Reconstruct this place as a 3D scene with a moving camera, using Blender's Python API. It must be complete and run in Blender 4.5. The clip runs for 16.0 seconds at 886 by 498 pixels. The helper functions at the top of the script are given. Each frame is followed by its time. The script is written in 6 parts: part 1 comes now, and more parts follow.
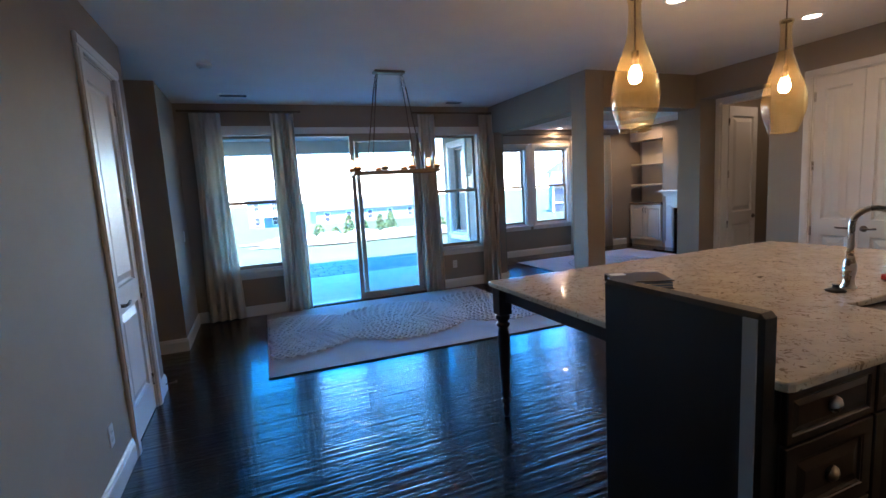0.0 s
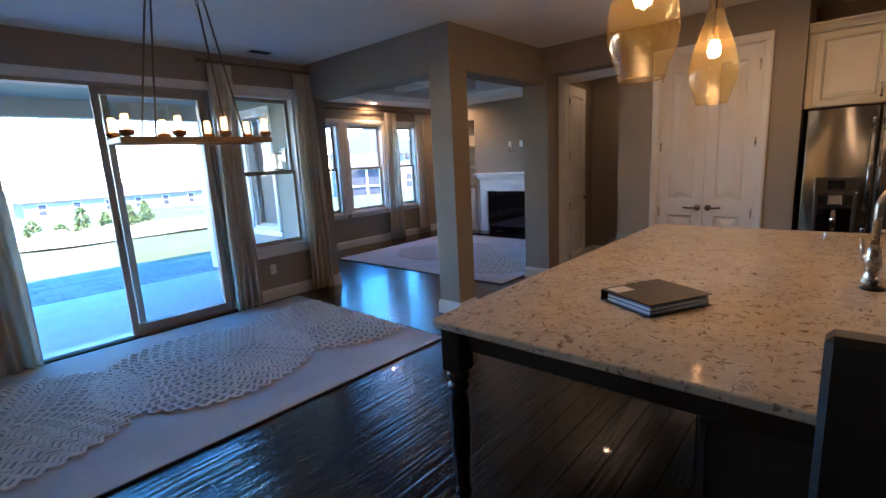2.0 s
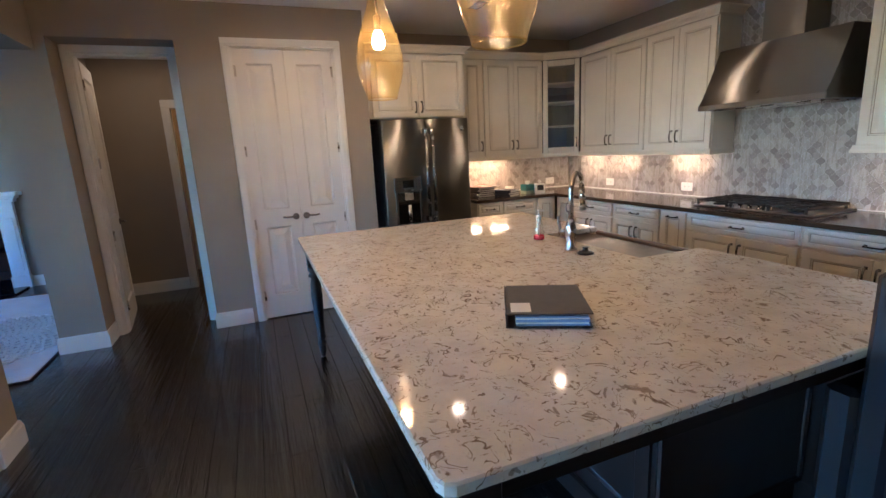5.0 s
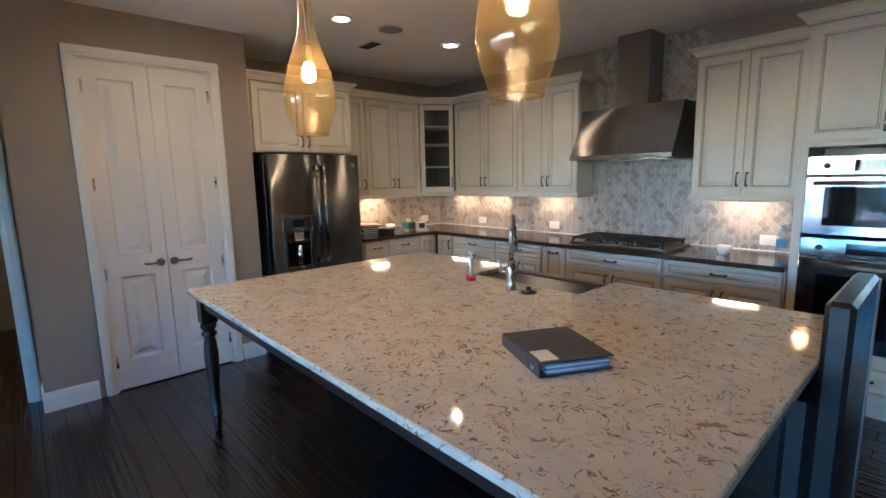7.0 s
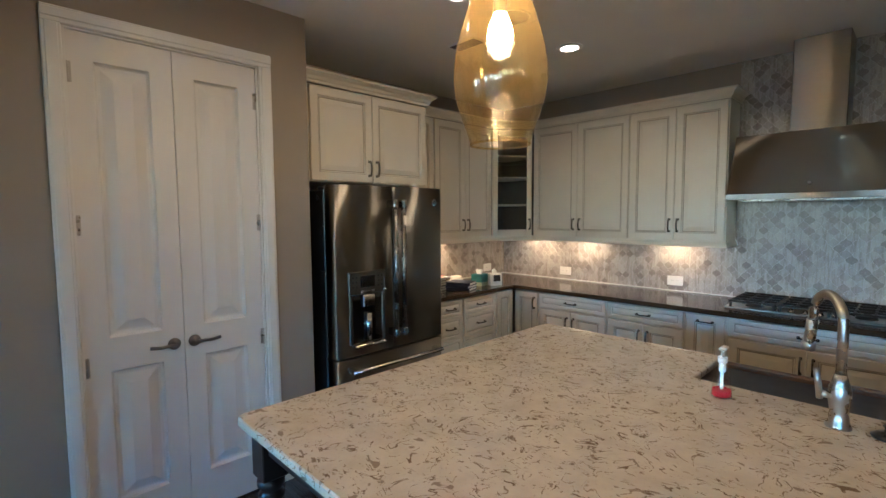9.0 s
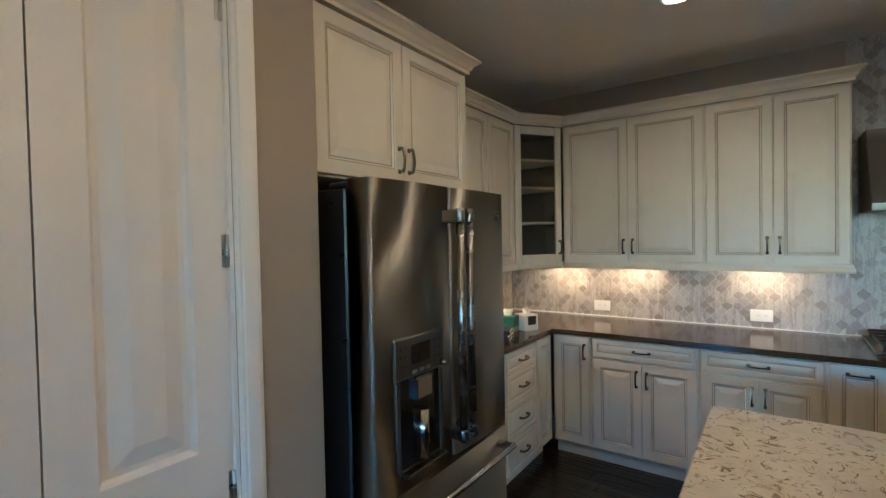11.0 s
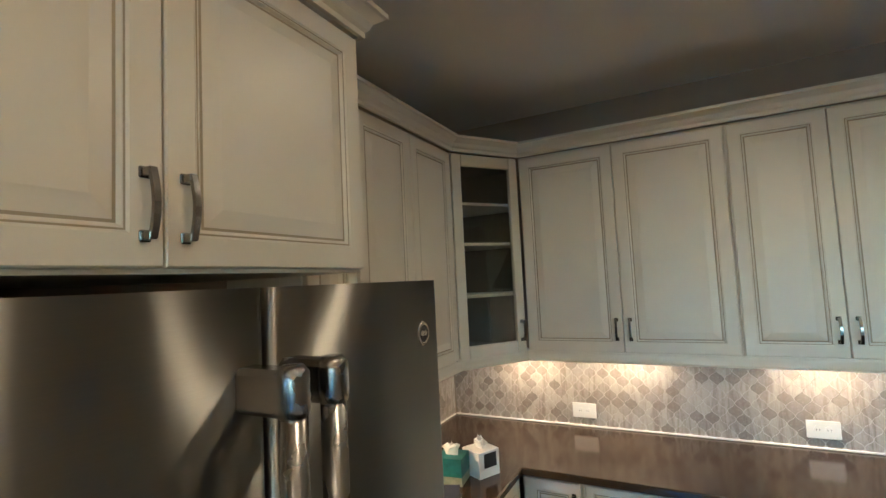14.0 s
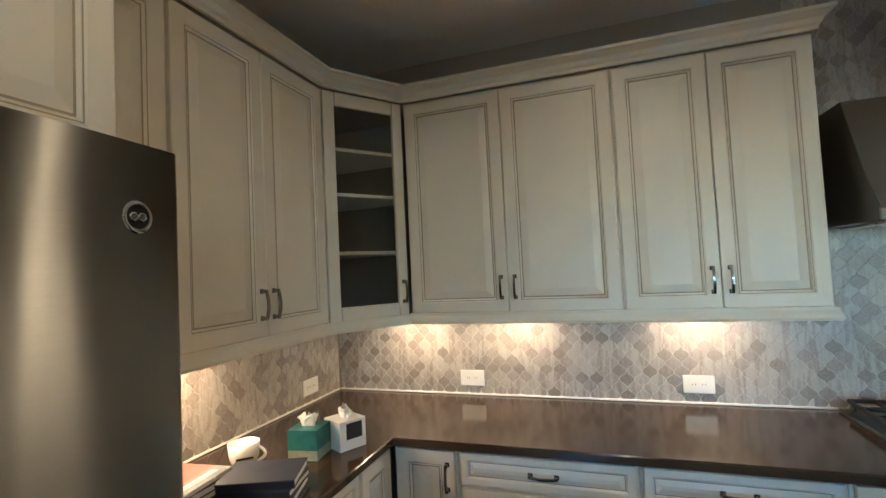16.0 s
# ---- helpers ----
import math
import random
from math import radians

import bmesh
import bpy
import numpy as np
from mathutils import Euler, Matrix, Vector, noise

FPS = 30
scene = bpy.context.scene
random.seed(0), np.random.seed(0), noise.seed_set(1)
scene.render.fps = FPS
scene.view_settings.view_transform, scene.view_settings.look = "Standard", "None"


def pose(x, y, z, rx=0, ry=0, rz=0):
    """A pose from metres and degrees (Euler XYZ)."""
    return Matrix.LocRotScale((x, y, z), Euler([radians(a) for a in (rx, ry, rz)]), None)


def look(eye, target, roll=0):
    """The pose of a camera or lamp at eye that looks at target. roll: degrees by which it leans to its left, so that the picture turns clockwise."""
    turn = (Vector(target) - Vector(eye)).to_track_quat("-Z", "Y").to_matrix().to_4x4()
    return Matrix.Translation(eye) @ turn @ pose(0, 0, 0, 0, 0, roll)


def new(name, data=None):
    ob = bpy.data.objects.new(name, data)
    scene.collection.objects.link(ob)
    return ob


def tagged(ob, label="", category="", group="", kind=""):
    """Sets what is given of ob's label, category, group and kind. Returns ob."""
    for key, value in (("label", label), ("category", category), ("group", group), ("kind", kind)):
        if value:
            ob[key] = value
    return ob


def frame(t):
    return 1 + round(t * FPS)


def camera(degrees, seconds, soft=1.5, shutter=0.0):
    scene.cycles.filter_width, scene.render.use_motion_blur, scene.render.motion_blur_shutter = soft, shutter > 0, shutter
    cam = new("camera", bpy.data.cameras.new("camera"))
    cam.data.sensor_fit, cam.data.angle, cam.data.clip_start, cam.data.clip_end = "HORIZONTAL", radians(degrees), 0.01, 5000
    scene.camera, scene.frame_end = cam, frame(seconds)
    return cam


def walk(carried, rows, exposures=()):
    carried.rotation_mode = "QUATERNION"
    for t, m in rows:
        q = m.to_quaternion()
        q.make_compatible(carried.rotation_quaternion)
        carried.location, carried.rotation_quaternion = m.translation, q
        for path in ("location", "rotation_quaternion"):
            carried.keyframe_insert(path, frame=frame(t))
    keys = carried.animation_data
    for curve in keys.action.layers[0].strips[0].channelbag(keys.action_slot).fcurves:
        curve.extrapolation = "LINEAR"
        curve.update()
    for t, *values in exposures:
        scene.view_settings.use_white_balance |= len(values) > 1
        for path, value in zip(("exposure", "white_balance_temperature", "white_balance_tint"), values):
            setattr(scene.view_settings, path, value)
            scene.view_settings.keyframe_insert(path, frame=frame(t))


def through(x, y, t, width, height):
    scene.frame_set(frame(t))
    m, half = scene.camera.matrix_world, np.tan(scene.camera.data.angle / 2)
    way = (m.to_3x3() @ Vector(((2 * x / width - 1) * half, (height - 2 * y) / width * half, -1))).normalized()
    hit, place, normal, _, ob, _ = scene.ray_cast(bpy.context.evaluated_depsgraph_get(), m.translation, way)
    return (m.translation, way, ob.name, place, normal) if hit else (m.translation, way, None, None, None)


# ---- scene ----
# ---------- camera and walk ----------
cam = camera(87.2, 16.0)
PATH = [
    (0, (0.355, 0.391, 1.54), (1.095, 2.232, 1.285), -3.3),
    (0.5, (0.3, 0.676, 1.539), (1.249, 2.415, 1.263), -3.0),
    (1, (0.307, 1.042, 1.54), (1.405, 2.687, 1.238), -3.1),
    (1.5, (0.367, 1.46, 1.546), (1.619, 2.984, 1.216), -2.9),
    (2, (0.465, 1.877, 1.53), (1.94, 3.176, 1.161), -3.0),
    (2.5, (0.584, 2.23, 1.553), (2.267, 3.226, 1.134), -4.1),
    (3, (0.74, 2.53, 1.544), (2.58, 3.17, 1.09), -5.0),
    (3.5, (0.956, 2.742, 1.518), (2.88, 3.037, 1.059), -4.8),
    (4, (1.12, 2.954, 1.478), (3.061, 2.874, 1.003), -4.1),
    (4.5, (1.099, 3.124, 1.458), (2.998, 2.69, 1.005), -3.5),
    (5, (1.08, 3.319, 1.493), (2.902, 2.609, 1.073), -3.0),
    (7.5, (1.794, 3.809, 1.559), (3.203, 2.416, 1.287), -0.9),
    (8, (2.192, 3.778, 1.565), (3.58, 2.356, 1.337), -0.7),
    (8.5, (2.584, 3.707, 1.583), (3.973, 2.28, 1.393), -0.6),
    (9, (2.978, 3.65, 1.594), (4.407, 2.259, 1.448), -0.4),
    (11.5, (4.577, 3.061, 1.578), (5.591, 1.337, 1.564), -1.6),
    (12, (4.697, 2.811, 1.595), (5.564, 1.008, 1.608), -1.9),
    (12.5, (4.783, 2.49, 1.637), (5.594, 0.662, 1.681), -1.9),
    (13, (4.854, 2.267, 1.739), (5.675, 0.445, 1.829), -2.4),
    (13.5, (4.93, 2.194, 1.814), (5.805, 0.4, 1.934), -2.5),
    (14, (4.952, 2.154, 1.779), (5.867, 0.381, 1.916), -2.8),
    (14.5, (4.865, 2.125, 1.664), (5.751, 0.336, 1.796), -2.8),
    (15, (4.815, 2.086, 1.623), (5.628, 0.263, 1.738), -2.6),
    (15.5, (4.806, 1.99, 1.607), (5.552, 0.137, 1.706), -2.8),
    (16, (4.819, 1.826, 1.588), (5.468, -0.064, 1.68), -2.8),
]
EXPOSURES = [(0.0, 4.05, 6250, 26), (1.5, 4.05, 7050, 31), (2.5, 3.95, 7350, 33), (3.5, 4.4, 6600, 29), (5.0, 4.65, 5900, 23), (9.0, 4.25, 5650, 11), (12.5, 4.35, 5550, 7), (16.0, 4.4, 5550, 6)]
walk(cam, [(t, look(eye, target, roll)) for t, eye, target, roll in PATH], EXPOSURES)

# ---------- world and sun ----------
world = bpy.data.worlds.new("sky")
scene.world = world
world.use_nodes = True
wn = world.node_tree
sky = wn.nodes.new("ShaderNodeTexSky")
sky.sky_type = "NISHITA"
sky.sun_disc = False
SUN_EL, SUN_AZ = 58.0, 200.0
sky.sun_elevation, sky.sun_rotation = radians(SUN_EL), radians(SUN_AZ)
sky.air_density, sky.dust_density, sky.ozone_density = 1.0, 0.0, 8.0
clear_blue = wn.nodes.new("ShaderNodeHueSaturation")
clear_blue.inputs["Saturation"].default_value = 1.36
wn.links.new(sky.outputs[0], clear_blue.inputs["Color"])
wn.links.new(clear_blue.outputs[0], wn.nodes["Background"].inputs[0])
wn.nodes["Background"].inputs[1].default_value = 0.21
sun = new("sun", bpy.data.lights.new("sun", "SUN"))
sun.data.energy, sun.data.angle, sun.data.color = 2.6, radians(0.5), (1.0, 0.94, 0.85)
sun.matrix_world = look((0, 0, 0), (-math.sin(radians(SUN_AZ)) * math.cos(radians(SUN_EL)),
                                   -math.cos(radians(SUN_AZ)) * math.cos(radians(SUN_EL)), -math.sin(radians(SUN_EL))))
WARM = (1.0, 0.63, 0.31)
DOWNLIGHT_W, UNDER_W, BULB_E = 0.15, 0.12, 7.5


# ---------- materials ----------
def rgb(c):
    return (c[0], c[1], c[2], 1.0)


class Nodes:
    """Short-hand for building a node tree."""

    def __init__(self, name):
        self.m = bpy.data.materials.new(name)
        self.m.use_nodes = True
        self.t = self.m.node_tree
        self.b = self.t.nodes["Principled BSDF"]
        self.out = self.t.nodes["Material Output"]
        self.pos = self.t.nodes.new("ShaderNodeNewGeometry").outputs["Position"]

    def n(self, kind, **kw):
        node = self.t.nodes.new("ShaderNode" + kind)
        for k, v in kw.items():
            node.inputs[k].default_value = v
        return node

    def link(self, a, b):
        self.t.links.new(a, b)

    def scaled(self, sx, sy, sz, source=None):
        m = self.n("Mapping")
        m.inputs["Scale"].default_value = (sx, sy, sz)
        self.link(source or self.pos, m.inputs["Vector"])
        return m.outputs[0]

    def noise(self, scale, detail=4.0, rough=0.55, vec=None, distort=0.0):
        t = self.n("TexNoise", Scale=scale, Detail=detail, Roughness=rough, Distortion=distort)
        self.link(vec or self.pos, t.inputs["Vector"])
        return t.outputs["Fac"]

    def ramp(self, fac, stops):
        r = self.n("ValToRGB")
        e = r.color_ramp.elements
        while len(e) < len(stops):
            e.new(0.5)
        for i, (p, c) in enumerate(stops):
            e[i].position = p
            e[i].color = rgb(c) if isinstance(c, tuple) else (c, c, c, 1)
        self.link(fac, r.inputs[0])
        return r.outputs[0]

    def mix(self, fac, a, b, blend="MIX"):
        m = self.t.nodes.new("ShaderNodeMix")
        m.data_type, m.blend_type = "RGBA", blend
        for sock, v in ((m.inputs[0], fac), (m.inputs[6], a), (m.inputs[7], b)):
            if isinstance(v, (int, float)):
                sock.default_value = v
            elif isinstance(v, tuple):
                sock.default_value = rgb(v)
            else:
                self.link(v, sock)
        return m.outputs[2]

    def math(self, op, a, b=0.0):
        m = self.t.nodes.new("ShaderNodeMath")
        m.operation = op
        for sock, v in zip(m.inputs, (a, b)):
            if isinstance(v, (int, float)):
                sock.default_value = v
            else:
                self.link(v, sock)
        return m.outputs[0]

    def bump(self, height, strength=0.2, dist=0.002):
        b = self.n("Bump", Strength=strength, Distance=dist)
        self.link(height, b.inputs["Height"])
        self.link(b.outputs[0], self.b.inputs["Normal"])

    def done(self, color=None, rough=None, metal=0.0, coat=0.0):
        for v, key in ((color, "Base Color"), (rough, "Roughness")):
            if v is None:
                continue
            if isinstance(v, tuple):
                self.b.inputs[key].default_value = rgb(v)
            elif isinstance(v, (int, float)):
                self.b.inputs[key].default_value = v
            else:
                self.link(v, self.b.inputs[key])
        self.b.inputs["Metallic"].default_value = metal
        self.b.inputs["Coat Weight"].default_value = coat
        return self.m


def shade(c, k):
    return tuple(v * k for v in c)


def surface(name, color, rough=0.5, metal=0.0, grain=60.0, blotch=2.5, vary=0.10, bump=0.15, dist=0.001, coat=0.0, per_object=0.0):
    """A plain surface with variation at two scales, fine relief and uneven gloss."""
    n = Nodes(name)
    big, fine = n.noise(blotch, 3.0), n.noise(grain, 4.0)
    c = n.mix(n.ramp(big, [(0.3, 0.0), (0.7, 1.0)]), shade(color, 1 - vary), shade(color, 1 + vary * 0.6))
    c = n.mix(n.math("MULTIPLY", fine, 0.35 * vary / 0.1 * 0.5), c, shade(color, 0.75))
    if per_object:
        info = n.n("ObjectInfo")
        k = n.math("ADD", n.math("MULTIPLY", info.outputs["Random"], per_object * 2), 1 - per_object)
        comb = n.n("CombineColor")
        for s in comb.inputs:
            n.link(k, s)
        c = n.mix(1.0, c, comb.outputs[0], "MULTIPLY")
    r = n.math("ADD", n.math("MULTIPLY", n.noise(blotch * 5), 0.16), rough - 0.08)
    if bump:
        n.bump(fine, bump, dist)
    return n.done(c, r, metal, coat)


def glow(name, color, strength):
    n = Nodes(name)
    n.b.inputs["Emission Color"].default_value = rgb(color)
    n.b.inputs["Emission Strength"].default_value = strength
    return n.done((0.9, 0.9, 0.88), 0.4)


def sheet_glass(name, tint, ior=1.45, seeds=False):
    """Thin glass: clear or tinted transmission with a gloss that grows towards grazing angles."""
    n = Nodes(name)
    clear, gloss, mixer, edge = n.n("BsdfTransparent"), n.n("BsdfGlossy", Roughness=0.02), n.n("MixShader"), n.n("LayerWeight")
    gain = n.math("ADD", n.math("MULTIPLY", n.math("POWER", edge.outputs["Facing"], 3.0 if seeds else 4.0), 0.5), (ior - 1) / 11)
    clear.inputs[0].default_value = rgb(tint)
    if seeds:
        v = n.t.nodes.new("ShaderNodeTexVoronoi")
        v.inputs["Scale"].default_value = 170.0
        n.link(n.pos, v.inputs["Vector"])
        dots = n.ramp(v.outputs["Distance"], [(0.14, 1.0), (0.30, 0.0)])
        dots = n.math("MULTIPLY", dots, n.ramp(n.noise(14.0), [(0.42, 0.0), (0.58, 1.0)]))
        c = n.mix(dots, tint, shade(tint, 0.55))
        n.link(c, clear.inputs[0])
        bmp = n.n("Bump", Strength=0.25, Distance=0.002)
        n.link(n.noise(45.0), bmp.inputs["Height"])
        n.link(bmp.outputs[0], gloss.inputs["Normal"])
    n.link(gain, mixer.inputs[0])
    body = clear
    if seeds:
        milky, body = n.n("BsdfTranslucent"), n.n("MixShader", Fac=0.036)
        milky.inputs[0].default_value = (1.0, 0.68, 0.24, 1)
        n.link(clear.outputs[0], body.inputs[1])
        n.link(milky.outputs[0], body.inputs[2])
    n.link(body.outputs[0], mixer.inputs[1])
    n.link(gloss.outputs[0], mixer.inputs[2])
    n.link(mixer.outputs[0], n.out.inputs["Surface"])
    return n.m


def wood_floor():
    n = Nodes("dark_hand_scraped_wood")
    info = n.n("ObjectInfo")
    island = n.t.nodes.new("ShaderNodeNewGeometry").outputs["Random Per Island"]
    grain = n.noise(9.0, 6.0, 0.65, n.scaled(1.0, 14.0, 1.0), 0.6)
    c = n.ramp(grain, [(0.25, (0.006, 0.004, 0.0034)), (0.6, (0.012, 0.0078, 0.006)), (0.85, (0.022, 0.014, 0.0105))])
    k = n.math("ADD", n.math("MULTIPLY", n.math("ADD", info.outputs["Random"], island), 0.35), 0.65)
    comb = n.n("CombineColor")
    for s in comb.inputs:
        n.link(k, s)
    c = n.mix(1.0, c, comb.outputs[0], "MULTIPLY")
    scrape = n.noise(5.0, 3.0, 0.5, n.scaled(0.25, 7.0, 1.0), 0.3)
    h = n.math("ADD", n.math("MULTIPLY", scrape, 1.0), n.math("MULTIPLY", grain, 0.15))
    n.bump(h, 0.85, 0.007)
    r = n.math("ADD", n.math("MULTIPLY", n.noise(3.0), 0.10), 0.13)
    n.b.inputs["Specular IOR Level"].default_value = 0.7
    return n.done(c, r, 0.0, 0.20)


def quartz():
    """Cream engineered stone with short curled brown flecks."""
    n = Nodes("cream_quartz")
    base = n.ramp(n.noise(9.0, 5.0, 0.6), [(0.3, (0.54, 0.475, 0.385)), (0.55, (0.63, 0.565, 0.465)), (0.8, (0.68, 0.62, 0.525))])
    warp = n.t.nodes.new("ShaderNodeTexNoise")
    warp.inputs["Scale"].default_value = 7.0
    n.link(n.pos, warp.inputs["Vector"])
    vec = n.t.nodes.new("ShaderNodeVectorMath")
    vec.operation = "MULTIPLY_ADD"
    n.link(warp.outputs["Color"], vec.inputs[0])
    vec.inputs[1].default_value = (0.16, 0.16, 0.16)
    n.link(n.pos, vec.inputs[2])
    shifted = n.n("Mapping")
    shifted.inputs["Location"].default_value = (3.7, 1.9, 0.0)
    n.link(vec.outputs[0], shifted.inputs["Vector"])
    c = base
    for src, freq, width, cover, tone in ((vec.outputs[0], 18.0, 0.025, 24.0, (0.20, 0.14, 0.095)), (shifted.outputs[0], 24.0, 0.024, 28.0, (0.28, 0.21, 0.15))):
        curl = n.math("ABSOLUTE", n.math("SUBTRACT", n.noise(freq, 2.5, 0.5, src, 0.5), 0.5))
        line = n.ramp(curl, [(width * 0.35, 1.0), (width, 0.0)])
        where = n.ramp(n.noise(cover, 2.0, 0.5, src), [(0.53, 0.0), (0.58, 1.0)])
        c = n.mix(n.math("MULTIPLY", line, where), c, tone)
    blot = n.ramp(n.noise(24.0, 2.0, 0.5, n.scaled(0.7, 1.3, 1.0, shifted.outputs[0])), [(0.665, 0.0), (0.69, 0.8)])
    c = n.mix(blot, c, (0.24, 0.18, 0.13))
    fine = n.ramp(n.noise(75.0, 3.0, 0.6, vec.outputs[0]), [(0.60, 0.0), (0.72, 0.45)])
    c = n.mix(fine, c, (0.40, 0.33, 0.25))
    n.b.inputs["Specular IOR Level"].default_value = 0.26
    return n.done(c, n.math("ADD", n.math("MULTIPLY", n.noise(20.0), 0.05), 0.045))


def brushed(name, color, along=2, rough=0.28):
    """Cross-brushed steel: highlights drawn out along one axis, with a slow buckle in the sheet."""
    n = Nodes(name)
    wave = n.noise(1.0, 2.0, 0.5, n.scaled(*[0.5 if i == along else 11.0 for i in range(3)]))
    n.bump(wave, 0.32, 0.004)
    line = n.noise(1.0, 3.0, 0.6, n.scaled(*[500.0 if i == along else 5.0 for i in range(3)]))
    c = n.mix(line, shade(color, 0.95), shade(color, 1.05))
    tan = n.t.nodes.new("ShaderNodeTangent")
    tan.direction_type, tan.axis = "RADIAL", "Z"
    n.link(tan.outputs[0], n.b.inputs["Tangent"])
    n.b.inputs["Anisotropic"].default_value = 1.0
    n.b.inputs["Anisotropic Rotation"].default_value = 0.25
    return n.done(c, rough, 1.0)


def marble_tile():
    """Grey-beige veined lantern tile; each piece has its own tone."""
    n = Nodes("veined_marble_tile")
    info = n.n("ObjectInfo")
    island = n.t.nodes.new("ShaderNodeNewGeometry").outputs["Random Per Island"]
    pick = n.math("FRACT", n.math("ADD", n.math("MULTIPLY", info.outputs["Random"], 7.31), n.math("MULTIPLY", island, 3.7)))
    tone = n.ramp(pick, [(0.0, (0.37, 0.34, 0.305)), (0.40, (0.41, 0.375, 0.34)), (0.66, (0.33, 0.30, 0.27)), (0.78, (0.27, 0.24, 0.215)), (0.92, (0.225, 0.20, 0.175)), (1.0, (0.19, 0.17, 0.15))])
    vein = n.noise(24.0, 5.0, 0.65, n.scaled(1.8, 1.8, 0.22), 0.8)
    c = n.mix(n.ramp(vein, [(0.46, 0.0), (0.62, 0.75)]), tone, (0.21, 0.175, 0.145))
    c = n.mix(n.ramp(n.noise(90.0), [(0.5, 0.0), (0.8, 0.25)]), c, (0.62, 0.60, 0.57))
    n.bump(vein, 0.06, 0.001)
    return n.done(c, n.math("ADD", n.math("MULTIPLY", vein, 0.15), 0.22))


def fabric(name, color, scale=900.0, vary=0.12, bump=0.4, through=0.0):
    n = Nodes(name)
    w = n.t.nodes.new("ShaderNodeTexVoronoi")
    w.inputs["Scale"].default_value = scale
    n.link(n.pos, w.inputs["Vector"])
    c = n.mix(n.ramp(n.noise(3.0), [(0.3, 0.0), (0.7, 1.0)]), shade(color, 1 - vary), shade(color, 1 + vary * 0.5))
    c = n.mix(n.math("MULTIPLY", w.outputs["Distance"], 0.3), c, shade(color, 0.7))
    n.bump(w.outputs["Distance"], bump, 0.001)
    n.b.inputs["Sheen Weight"].default_value = 0.2
    if through:
        lit, mixer = n.n("BsdfTranslucent"), n.n("MixShader", Fac=through)
        n.link(c, lit.inputs[0])
        n.link(n.b.outputs[0], mixer.inputs[1])
        n.link(lit.outputs[0], mixer.inputs[2])
        n.link(mixer.outputs[0], n.out.inputs["Surface"])
    return n.done(c, 0.9)


def leaves(name, color):
    n = Nodes(name)
    island = n.t.nodes.new("ShaderNodeNewGeometry").outputs["Random Per Island"]
    c = n.ramp(island, [(0.0, shade(color, 0.6)), (0.5, color), (1.0, shade(color, 1.5))])
    return n.done(c, 0.6)


def lawn():
    n = Nodes("lawn_grass")
    c = n.ramp(n.noise(0.35, 6.0, 0.7), [(0.30, (0.11, 0.095, 0.05)), (0.42, (0.060, 0.080, 0.014)), (0.7, (0.040, 0.066, 0.009))])
    c = n.mix(n.math("MULTIPLY", n.noise(40.0), 0.5), c, (0.05, 0.08, 0.022))
    n.bump(n.noise(25.0), 0.8, 0.03)
    return n.done(c, 0.9)


